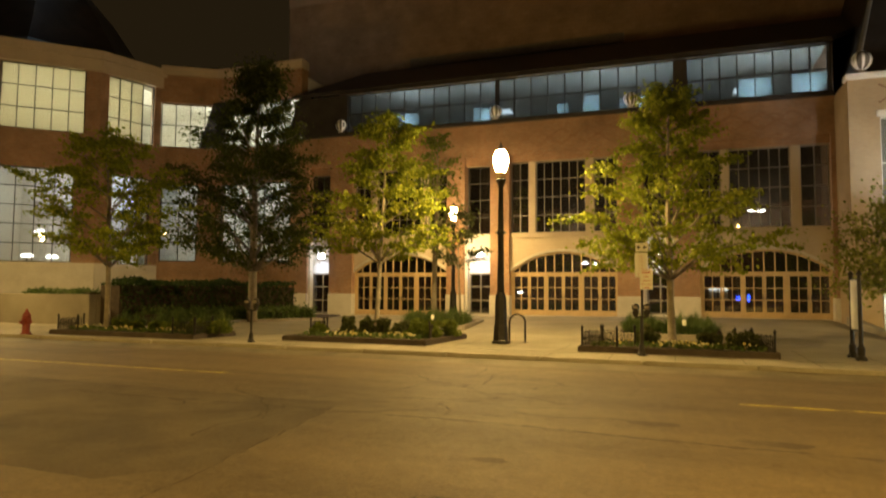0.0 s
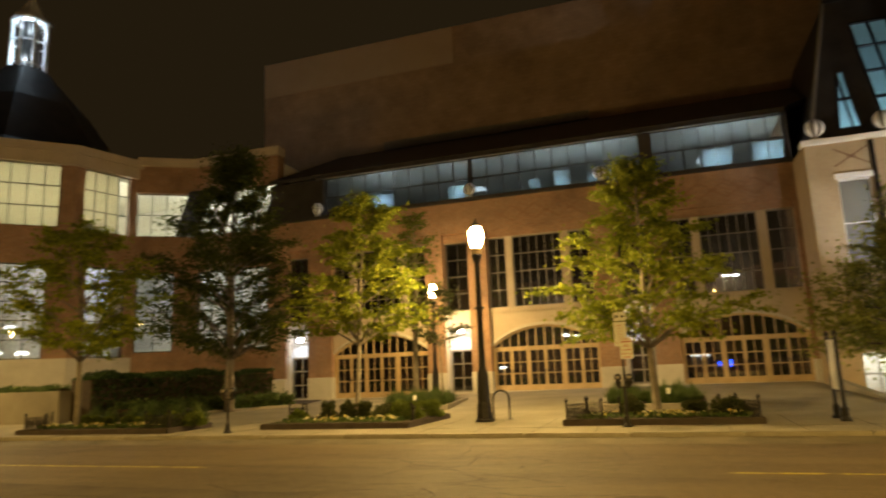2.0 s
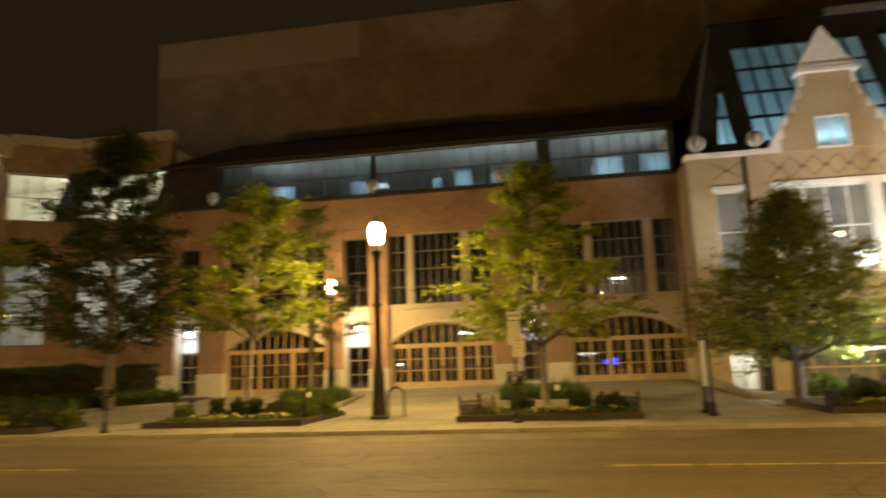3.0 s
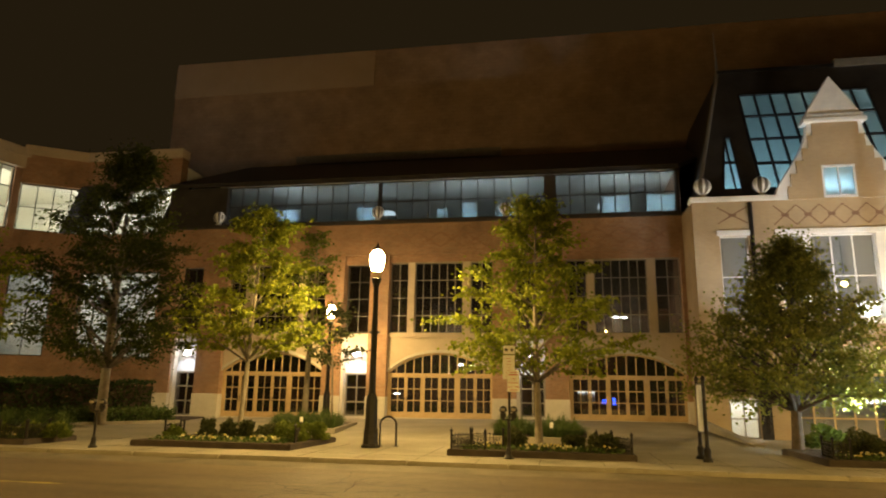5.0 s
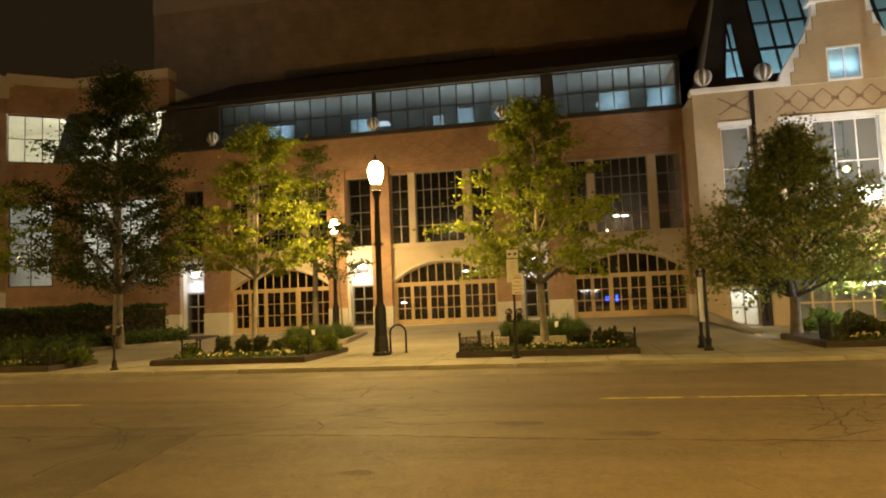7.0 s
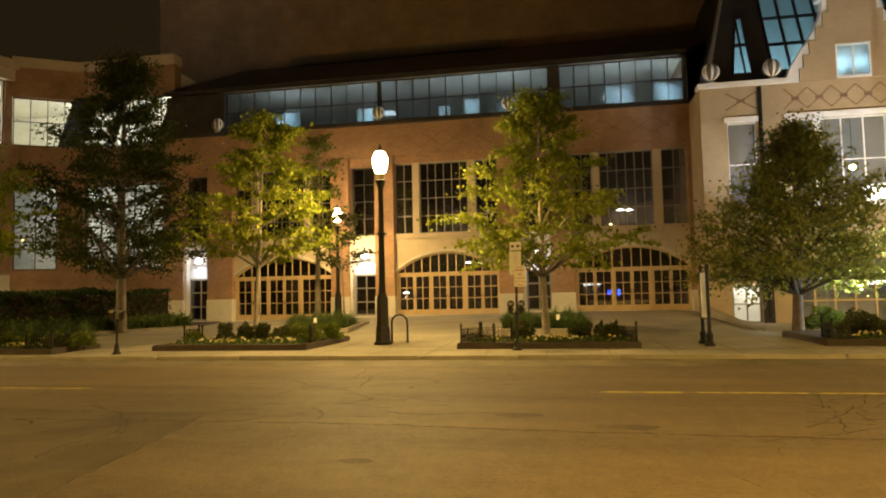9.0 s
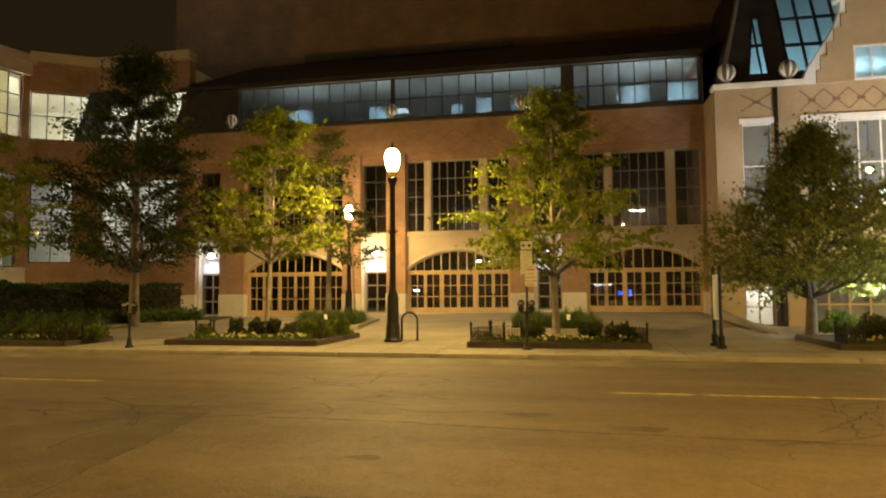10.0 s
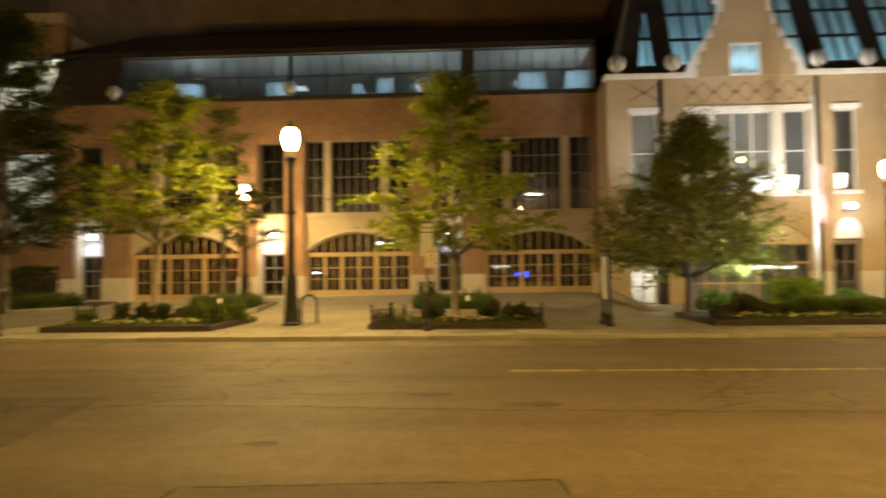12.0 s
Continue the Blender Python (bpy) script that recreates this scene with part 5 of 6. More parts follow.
# joints in the pavement
jm = mesh_of(boxes((-0.006, 0.006, 15.97, 20.4, 0.0015, 0.004)), "pavement_joint", TAR)
joints = thing("pavement_joints", "thin dark joints between pavement slabs", "joint", kind="structure")
for i in range(48):
    part("pavement_joint", jm, TAR, joints).location = (-44 + 1.5 * i, 0, 0)
jm2 = mesh_of(boxes((-0.75, 0.75, -0.006, 0.006, 0.0015, 0.004)), "pavement_joint", TAR)
for i in range(48):
    part("pavement_joint", jm2, TAR, joints).location = (-43.25 + 1.5 * i, 17.25, 0)


# ---- leaves ----
def leaf_cloud(centres, normals, size, seed, stretch=1.0, droop=0.3):
    """Many small pointed leaves, each a folded six-sided blade."""
    rng = np.random.default_rng(seed)
    n = len(centres)
    c = np.asarray(centres)
    d = np.asarray(normals) + rng.normal(0, 0.8, (n, 3))
    d[:, 2] -= droop
    d /= np.linalg.norm(d, axis=1)[:, None] + 1e-9
    r = rng.normal(0, 1, (n, 3))
    u = np.cross(d, r)
    u /= np.linalg.norm(u, axis=1)[:, None] + 1e-9
    w = np.cross(d, u)
    s = size * rng.uniform(0.65, 1.35, (n, 1))
    shape = [(-0.5, 0, 0), (-0.2, 0.42, 0.08), (0.18, 0.40, 0.10), (0.62, 0, 0), (0.18, -0.40, 0.10), (-0.2, -0.42, 0.08)]
    verts = np.stack([c + s * (a * stretch * d + b * u + k * w) for a, b, k in shape], 1).reshape(-1, 3)
    faces = [f for i in range(n) for f in ((6 * i, 6 * i + 1, 6 * i + 2, 6 * i + 3), (6 * i, 6 * i + 3, 6 * i + 4, 6 * i + 5))]
    return verts, faces


def cloud_mesh(name, verts, faces, material):
    me = bpy.data.meshes.new(name)
    me.from_pydata([tuple(v) for v in verts], [], faces)
    me.materials.append(material)
    return me


def tree(x, y, z0, trunk_r, fork, top, spread, leaves, leaf_size, material, bark, seed, label, profile, lean=(0, 0), limbs=22, name="tree", clump=0.26, flat=0.38):
    """A trunk, limbs and twigs, with leaves in clumps along the outer twigs. profile: (share of the crown's height, share of spread) pairs."""
    rng = random.Random(seed)
    t = thing(name, label, "tree", (x, y, z0), group="street trees")
    bm = bmesh.new()
    n = 9
    trunk = []
    for i in range(n + 1):
        u = i / n
        h = u * (fork + (top - fork) * 0.86)
        trunk.append(Vector((lean[0] * u + 0.06 * math.sin(3.1 * u + seed), lean[1] * u + 0.05 * math.cos(2.7 * u + seed) - 0.05, h)))
    tube([trunk[0] - Vector((0, 0, 0.1))] + trunk, [trunk_r * 1.35] + [trunk_r * (1.18 if i == 0 else (1 - 0.93 * (i / n)) ** 0.75 + 0.02) for i in range(n + 1)], 10, bm)

    def on_trunk(h):
        H = trunk[-1].z
        k = min(n - 1e-6, max(0, h / H * n))
        i = int(k)
        return trunk[i].lerp(trunk[i + 1], k - i)

    P, N = [], []
    for k in range(limbs):
        u = (k + rng.random() * 0.7) / limbs
        tip_h = fork + (top - fork) * (0.06 + 0.94 * u)
        reach = spread * float(np.interp((tip_h - fork) / (top - fork), [a for a, b in profile], [b for a, b in profile])) * rng.uniform(0.72, 1.12)
        az = k * 2.39996 + rng.uniform(-0.4, 0.4) + seed
        start_h = max(fork * 0.92, tip_h - reach * rng.uniform(0.45, 0.9))
        a = on_trunk(min(start_h, trunk[-1].z * 0.97))
        b = on_trunk(min(tip_h, trunk[-1].z)) + Vector((math.cos(az) * reach, math.sin(az) * reach, 0))
        b.z = tip_h
        mid = a.lerp(b, 0.5) + Vector((rng.uniform(-.12, .12), rng.uniform(-.12, .12), 0.10 * reach))
        r0 = trunk_r * (0.42 - 0.25 * u)
        tube([a, a.lerp(mid, 0.5), mid, mid.lerp(b, 0.5), b], [r0, r0 * 0.8, r0 * 0.6, r0 * 0.36, 0.008], 6, bm)
        for q in range(7):
            v = 0.25 + 0.75 * (q + rng.random()) / 7
            s = (a.lerp(mid, v * 2) if v < 0.5 else mid.lerp(b, v * 2 - 1))
            ln = reach * rng.uniform(0.22, 0.42) + 0.12
            dirn = Vector((math.cos(az + rng.uniform(-1.5, 1.5)), math.sin(az + rng.uniform(-1.5, 1.5)), rng.uniform(-0.35, 0.7))).normalized()
            e = s + dirn * ln
            tube([s, s.lerp(e, 0.5) + Vector((0, 0, 0.03)), e], [r0 * 0.26, r0 * 0.16, 0.004], 5, bm)
            m = max(3, int(leaves / (limbs * 7) * rng.uniform(0.5, 1.5)))
            for _ in range(m):
                p = s.lerp(e, rng.uniform(0.25, 1.1))
                o = Vector((rng.gauss(0, 1), rng.gauss(0, 1), rng.gauss(0, flat))) * clump * rng.random()
                P.append(p + o)
                N.append((o.x + dirn.x * 0.5, o.y + dirn.y * 0.5, o.z - 0.1))
    part("trunk", bm, bark, t, "bare trunk and limbs", True)
    v, f = leaf_cloud([tuple(p) for p in P], N, leaf_size, seed + 5)
    tagged(part("crown", cloud_mesh("crown", v, f, material), material, t, "loose leafy crown"), kind="stuff")
    return t


OVAL = [(0, 0.62), (0.12, 1.0), (0.28, 1.08), (0.5, 0.80), (0.75, 0.45), (1, 0.10)]
ROUND = [(0, 0.55), (0.12, 0.92), (0.35, 1.05), (0.6, 0.95), (0.85, 0.58), (1, 0.2)]
LAYERED = [(0, 0.5), (0.12, 0.95), (0.33, 1.18), (0.52, 1.0), (0.68, 0.66), (0.85, 0.45), (1, 0.2)]
PEAKED = [(0, 0.75), (0.12, 1.08), (0.3, 1.12), (0.5, 0.92), (0.68, 0.6), (0.82, 0.28), (1, 0.06)]
FLAT = [(0, 0.5), (0.15, 0.95), (0.4, 1.0), (0.65, 0.75), (0.85, 0.5), (1, 0.2)]
tree(-0.62, 20.1, 0.1, 0.115, 2.0, 7.7, 2.4, 20000, 0.092, LEAF_MAPLE, BARK, 3, "young maple with a pale straight trunk in a planter", OVAL, limbs=32, clump=0.30)
tree(-10.45, 20.7, 0.1, 0.09, 2.6, 7.7, 2.05, 15000, 0.092, LEAF_MAPLE, BARK, 8, "slender maple lit yellow by the street lamp", LAYERED, (0.5, 0), limbs=26, clump=0.30, flat=0.3)
tree(7.5, 23.2, 0.0, 0.17, 1.3, 6.9, 2.75, 30000, 0.095, LEAF_OLIVE, BARK_DARK, 5, "dense dark green tree with low spreading limbs", PEAKED, (0.1, 0), limbs=50, clump=0.46, flat=0.6)
tree(-19.2, 17.4, 0.1, 0.10, 2.4, 7.1, 2.3, 14000, 0.092, LEAF_MAPLE, BARK, 12, "young maple in a planter near a hydrant", ROUND, (-0.3, 0), limbs=28, clump=0.27)
tree(-20.0, 26.6, 0.1, 0.23, 2.5, 13.0, 3.5, 42000, 0.10, LEAF_UNLIT, BARK, 21, "tall tree standing in a hedge bed, its leaves coloured dark as if unlit", OVAL, (0.2, 0), limbs=48, clump=0.5, flat=0.5)
tree(-10.9, 27.8, 0.1, 0.14, 3.4, 9.0, 1.7, 3000, 0.10, LEAF_DARK, BARK, 17, "slim tree in the plaza grass bed", OVAL, limbs=20)
tree(-9.2, 26.2, 0.1, 0.05, 2.6, 5.0, 1.15, 1500, 0.10, LEAF_DULL, BARK, 27, "thin sapling with sparse leaves", FLAT, limbs=9)


# ---- hedges, shrubs, grasses ----
def shrub(x, y, z, rx, ry, h, n, size, material, seed, label, name="shrub", group="low shrubs in the beds", stretch=1.0):
    rng = np.random.default_rng(seed)
    d = rng.normal(0, 1, (n, 3))
    d /= np.linalg.norm(d, axis=1)[:, None]
    d[:, 2] = np.abs(d[:, 2])
    lump = 1 + 0.16 * np.sin(5 * d[:, 0] + seed) * np.cos(4 * d[:, 1] + 2 * seed) + 0.10 * np.sin(11 * d[:, 2] + seed)
    r = (rng.random(n) ** 0.28 * lump)[:, None]
    P = d * r * np.array([rx, ry, h])
    v, f = leaf_cloud(P, d, size, seed, stretch, -0.2)
    t = thing(name, label, "shrub", (x, y, z), group=group)
    tagged(part("foliage", cloud_mesh("foliage", v, f, material), material, t), kind="stuff")
    part("stem", tube([(0, 0, -0.1), (0, 0, h * 0.5)], [0.04, 0.01], 6), BARK_DARK, t)
    return t


def grass_clump(x, y, z, r, h, n, seed, label="clump of arching ornamental grass", material=LEAF_GRASS):
    rng = random.Random(seed)
    verts, faces = [], []
    for _ in range(n):
        az, k = rng.uniform(0, 2 * math.pi), rng.random() ** 0.6
        bx, by = 0.35 * r * k * math.cos(az), 0.35 * r * k * math.sin(az)
        az += rng.uniform(-0.5, 0.5)
        out, hh, w = r * k * rng.uniform(0.6, 1.1), h * rng.uniform(0.6, 1.1) * (1 - 0.35 * k), 0.011
        sx, sy = -math.sin(az) * w, math.cos(az) * w
        b = len(verts)
        for u in (0, 0.45, 0.8, 1.0):
            px, py, pz = bx + math.cos(az) * out * u ** 1.6, by + math.sin(az) * out * u ** 1.6, hh * (1.25 * u - 0.35 * u * u * u * (0.6 + k))
            q = 1.0 - 0.9 * u
            verts += [(px + sx * q, py + sy * q, pz), (px - sx * q, py - sy * q, pz)]
        for s in range(3):
            faces.append((b + 2 * s, b + 2 * s + 1, b + 2 * s + 3, b + 2 * s + 2))
    t = thing("grass_clump", label, "ornamental grass", (x, y, z), group="grass clumps in the beds")
    tagged(part("foliage", cloud_mesh("foliage", verts, faces, material), material, t), kind="stuff")
    return t


def hedge(points, width, h, n_per_m, material, seed, label, name="hedge", size=0.09, z0=0.0, ragged=0.05):
    """A clipped hedge along points: a dense skin of leaves over a solid dark mulch-coloured body."""
    rng = np.random.default_rng(seed)
    P, N = [], []
    bm = bmesh.new()
    for (xa, ya), (xb, yb) in zip(points, points[1:]):
        L = math.hypot(xb - xa, yb - ya)
        tx, ty = (xb - xa) / L, (yb - ya) / L
        nx, ny = -ty, tx
        n = int(L * n_per_m)
        s = rng.random(n) * L
        face = rng.random(n)
        for i in range(n):
            if face[i] < 0.45:
                o, z, nn = -width / 2, rng.random() * h, (-nx, -ny, 0.1)
            elif face[i] < 0.85:
                o, z, nn = (rng.random() - 0.5) * width, h, (0, 0, 1)
            else:
                o, z, nn = width / 2, rng.random() * h, (nx, ny, 0.1)
            wave = 0.06 * math.sin(1.7 * s[i] + seed) + 0.04 * math.sin(4.3 * s[i] + 2 * z)
            g = rng.normal(0, ragged, 3)
            P.append((xa + tx * s[i] + nx * (o * (1 + wave)) + g[0], ya + ty * s[i] + ny * (o * (1 + wave)) + g[1], z0 + z * (1 + wave) + g[2]))
            N.append(nn)
        a = 0.42 * width
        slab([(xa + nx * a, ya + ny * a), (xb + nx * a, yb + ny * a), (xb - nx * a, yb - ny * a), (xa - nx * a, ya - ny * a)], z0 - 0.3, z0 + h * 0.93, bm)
    v, f = leaf_cloud(P, N, size, seed, 1.2, 0.0)
    t = thing(name, label, "hedge")
    part("body", bm, SOIL, t, "solid dark mulch-coloured core of a hedge")
    tagged(part("foliage", cloud_mesh("foliage", v, f, material), material, t), kind="stuff")
    return t


hedge([(-23.6, 21.5), (-22.9, 26.5), (-21.1, 31.2)], 1.5, 1.85, 700, LEAF_HEDGE, 31, "clipped dark green hedge before the link wing")
hedge([(-30.0, 28.6), (-22.6, 28.8)], 1.6, 1.85, 300, LEAF_HEDGE, 34, "clipped dark green hedge deep in the bed")
hedge([(-22.0, 22.0), (-21.3, 26.0), (-19.0, 30.0)], 1.3, 0.5, 800, LEAF_GRASS, 32, "low bright ground-cover hedge along the path", "ground_cover_hedge", 0.10, 0.0, 0.12)
hedge([(-29.2, 22.3), (-25.3, 22.3)], 0.8, 0.22, 300, LEAF_GRASS, 33, "trailing green planting on a raised bed", "ground_cover_hedge", 0.10, 1.2, 0.08)
bm = slab([(-36, 24.1), (-24.1, 24.1), (-24.1, 21.4), (-21.2, 21.4), (-20.4, 26.0), (-18.2, 29.8), (-20.2, 35.8), (-36, 36.8)], -0.3, 0.06)
tagged(part("hedge_bed", bm, SOIL), "dark mulched bed under the hedges", "ground", kind="structure")
bm = bmesh.new()
for (xa, ya), (xb, yb) in (((-21.2, 21.4), (-20.4, 26.0)), ((-20.4, 26.0), (-18.2, 29.8))):
    slab([(xa, ya), (xb, yb), (xb + 0.2, yb - 0.05), (xa + 0.2, ya - 0.05)], -0.3, 0.13, bm)
tagged(part("bed_edging", bm, KERB), "low pale kerb along the hedge bed", "edging", kind="structure")


# ---- planters by the kerb ----
def fence_panel(w, h):
    """An ornamental iron panel: rails, uprights with knobs, and an inner pattern of squares."""
    rows = [(0, w, -0.008, 0.008, 0.06, 0.075), (0, w, -0.008, 0.008, h * 0.62, h * 0.62 + 0.015), (0, w, -0.008, 0.008, h * 0.86, h * 0.86 + 0.015)]
    n = max(4, int(w / 0.085))
    for i in range(1, n):
        x = w * i / n
        rows.append((x - 0.008, x + 0.008, -0.008, 0.008, 0.0, h * (0.86 if i % 2 else 1.0)))
    for i in range(n - 1):
        xa, xb = w * (i + 0.3) / n, w * (i + 1.1) / n
        rows += [(xa, xb, -0.006, 0.006, h * 0.30, h * 0.30 + 0.014), (xa, xa + 0.013, -0.006, 0.006, h * 0.30, h * 0.5), (xa, xb, -0.006, 0.006, h * 0.5, h * 0.5 + 0.014)]
    return boxes(*rows)


def planter_fence(x, y, z, length, rz, label="short black ornamental iron fence at a planter corner"):
    t = thing("planter_fence", label, "fence", (x, y, z), rz, group="iron fences at the planters")
    h = 0.40
    part("panel", fence_panel(length, h), IRON, t, "patterned iron panel")
    for px in (0, length):
        part("post", lathe([(0.028, -0.1), (0.028, h + 0.04), (0.045, h + 0.06), (0.045, h + 0.08), (0.02, h + 0.10), (0.005, h + 0.14)], 10, (px, 0, 0)), IRON, t, "iron post with a pointed knob")
    return t


def planter(x0, x1, y0, y1, seed, label, skew=0.0):
    t = thing("planter", label, "planter", group="kerbside planters")
    e, h = 0.2, 0.16
    part("soil", slab([(x0 + e, y0 + e), (x1 - e, y0 + e), (x1 - e + skew, y1 - e), (x0 + e + skew, y1 - e)], -0.05, 0.15), SOIL, t, "dark mulch")
    sides = [((x0, y0), (x1, y0), (x1 - e, y0 + e), (x0 + e, y0 + e)), ((x1, y0), (x1 + skew, y1), (x1 - e + skew, y1 - e), (x1 - e, y0 + e)),
             ((x1 + skew, y1), (x0 + skew, y1), (x0 + e + skew, y1 - e), (x1 - e + skew, y1 - e)), ((x0 + skew, y1), (x0, y0), (x0 + e, y0 + e), (x0 + e + skew, y1 - e))]
    for s in sides:
        part("edging", bevelled(slab(s, -0.05, h), 0.025, 2), EDGING, t, "dark granite edging")
    # flowers
    rng = np.random.default_rng(seed)
    n = int((x1 - x0) * 34)
    P = np.c_[rng.uniform(x0 + 0.6, x1 - 0.5, n), y0 + 0.3 + rng.random(n) ** 1.5 * 0.8, 0.22 + rng.random(n) * 0.10]
    keep = (np.sin(P[:, 0] * 3.1 + seed) + rng.normal(0, 0.6, n)) > -0.2
    v, f = leaf_cloud(P[keep], np.tile([0, -0.4, 0.8], (keep.sum(), 1)), 0.07, seed)
    fl = thing("flower_bed", "pale yellow and white pansies in a planter", "flowers", group="pansies in the planters")
    tagged(part("bloom", cloud_mesh("bloom", v, f, PETAL), PETAL, fl), kind="stuff")
    m = n * 4
    P = np.c_[rng.uniform(x0 + 0.3, x1 - 0.3, m), y0 + 0.28 + rng.random(m) * 1.0, 0.15 + rng.random(m) * 0.10]
    v, f = leaf_cloud(P, np.tile([0, -0.2, 0.8], (m, 1)), 0.08, seed + 1)
    tagged(part("foliage", cloud_mesh("foliage", v, f, LEAF_GRASS), LEAF_GRASS, fl), kind="stuff")
    return t


planter(-20.9, -14.7, 16.5, 18.6, 1, "kerbside planter with dark edging, grasses and a maple")
planter(-12.1, -7.25, 17.45, 20.9, 2, "kerbside planter with dark edging, pansies and shrubs", 0.12)
planter(-2.95, 1.88, 17.55, 20.4, 3, "kerbside planter with dark edging, pansies and a maple")
planter(6.4, 14.6, 17.9, 21.4, 4, "long kerbside planter with dark edging and shrubs")
PH = 0.17
planter_fence(-2.85, 17.7, PH, 0.95, 62)
planter_fence(-2.85, 17.7, PH, 0.9, 0)
planter_fence(-2.45, 18.55, PH, 0.9, 0)
planter_fence(1.78, 17.72, PH, 0.95, 118)
planter_fence(0.95, 18.55, PH, 0.4, 0)
planter_fence(-11.85, 18.75, PH, 0.62, 0)
planter_fence(-11.85, 18.75, PH, 0.6, 75)
planter_fence(-7.35, 18.0, PH, 1.3, 105)
planter_fence(-20.7, 16.7, PH, 0.9, 0)
planter_fence(-20.7, 16.7, PH, 0.9, 80)
planter_fence(-15.7, 16.7, PH, 0.85, 0)
planter_fence(-14.8, 16.7, PH, 0.9, 95)
planter_fence(6.6, 18.1, PH, 0.9, 85)
planter_fence(6.6, 18.1, PH, 0.4, 0)
planter_fence(13.6, 18.1, PH, 0.9, 0)
# shrubs and grasses in them
for i, (x, y, rx, h) in enumerate(((-10.71, 19.2, 0.27, 0.60), (-10.01, 19.2, 0.27, 0.60), (-9.48, 19.3, 0.24, 0.62))):
    shrub(x, y, 0.14, rx, rx, h, 1100, 0.05, LEAF_DULL, 100 + i, "upright dull olive shrub in a planter", stretch=1.8)
for i, (x, y, rx, h) in enumerate(((-11.5, 18.7, 0.32, 0.36), (-8.7, 19.1, 0.42, 0.42), (-7.95, 18.9, 0.60, 0.55), (-7.5, 19.8, 0.5, 0.55))):
    shrub(x, y, 0.14, rx, rx, h, int(1300 * rx / 0.35), 0.06, LEAF_DULL if i == 1 else LEAF_DARK, 110 + i, "rounded low green shrub in a planter")
for i, (x, y, rx, h) in enumerate(((1.15, 18.4, 0.5, 0.5), (0.35, 18.9, 0.34, 0.42), (-1.25, 19.0, 0.34, 0.5))):
    shrub(x, y, 0.14, rx, rx, h, 1500, 0.06, LEAF_DULL, 120 + i, "rounded low green shrub in a planter")
for i, (x, y, rx, h) in enumerate(((-19.3, 18.2, 0.4, 0.5), (-18.4, 18.0, 0.36, 0.45), (-17.5, 18.1, 0.42, 0.5), (-16.6, 17.9, 0.45, 0.55), (-15.7, 18.0, 0.55, 0.6), (-14.9, 18.1, 0.5, 0.55))):
    grass_clump(x, y, 0.16, rx * 1.3, h * 1.5, 420, 140 + i)
    shrub(x + 0.3, y - 0.5, 0.16, rx * 0.8, rx * 0.8, h * 0.7, 600, 0.08, LEAF_DARK, 150 + i, "small dark shrub in a planter")
for i, (x, y, rx, h) in enumerate(((7.75, 19.2, 0.72, 0.62), (9.0, 19.6, 0.45, 0.30), (9.8, 19.6, 0.9, 0.5), (11.0, 19.4, 0.9, 0.55), (12.4, 19.6, 0.9, 0.5), (13.5, 19.3, 0.7, 0.5))):
    shrub(x, y, 0.14, rx, 0.6, h, 3000, 0.065, LEAF_DULL if i < 2 else LEAF_DARK, 160 + i, "spreading dark green shrub in a long planter")
shrub(12.0, 25.2, 0.0, 1.1, 0.9, 1.3, 3600, 0.10, LEAF_MAPLE, 171, "rounded shrub lit by a floodlight")
shrub(13.6, 24.6, 0.0, 0.8, 0.7, 0.7, 1500, 0.10, LEAF_DARK, 172, "low shrub beside a floodlight")
shrub(8.9, 24.8, 0.0, 0.8, 0.7, 0.7, 1500, 0.10, LEAF_DARK, 173, "low shrub before the shop window")


# ---- grass beds in the plaza ----
def plaza_bed(outline, clumps, seed, label):
    t = thing("grass_bed", label, "planting bed", group="grass beds in the plaza")
    z = max(rise(x, y) for x, y in outline)
    part("soil", slab(outline, -0.3, z + 0.05), SOIL, t)
    cx, cy = sum(p[0] for p in outline) / len(outline), sum(p[1] for p in outline) / len(outline)
    for (xa, ya), (xb, yb) in zip(outline, outline[1:] + outline[:1]):
        d = math.hypot(xb - xa, yb - ya)
        nx, ny = (yb - ya) / d * 0.14, -(xb - xa) / d * 0.14
        if (xa - cx) * nx + (ya - cy) * ny < 0:
            nx, ny = -nx, -ny
        part("edging", bevelled(slab([(xa, ya), (xb, yb), (xb + nx, yb + ny), (xa + nx, ya + ny)], -0.3, z + 0.12), 0.015, 1), KERB, t, "pale concrete edging")
    rng = random.Random(seed)
    for i in range(clumps):
        a, b = rng.random(), rng.random()
        (x0, y0), (x1, y1), (x2, y2), (x3, y3) = outline
        x = (x0 * (1 - a) + x1 * a) * (1 - b) + (x3 * (1 - a) + x2 * a) * b
        y = (y0 * (1 - a) + y1 * a) * (1 - b) + (y3 * (1 - a) + y2 * a) * b
        x, y = cx + (x - cx) * 0.86, cy + (y - cy) * 0.86
        grass_clump(x, y, z + 0.04, rng.uniform(0.45, 0.7), rng.uniform(0.55, 0.85), 260, seed * 50 + i)


plaza_bed([(-2.2, 22.3), (0.85, 22.1), (1.0, 26.5), (-2.6, 26.8)], 22, 5, "bed of arching green grasses with pale edging")
plaza_bed([(-10.4, 22.6), (-8.4, 24.0), (-9.4, 30.0), (-12.6, 29.0)], 26, 6, "bed of arching green grasses beside the plaza path")


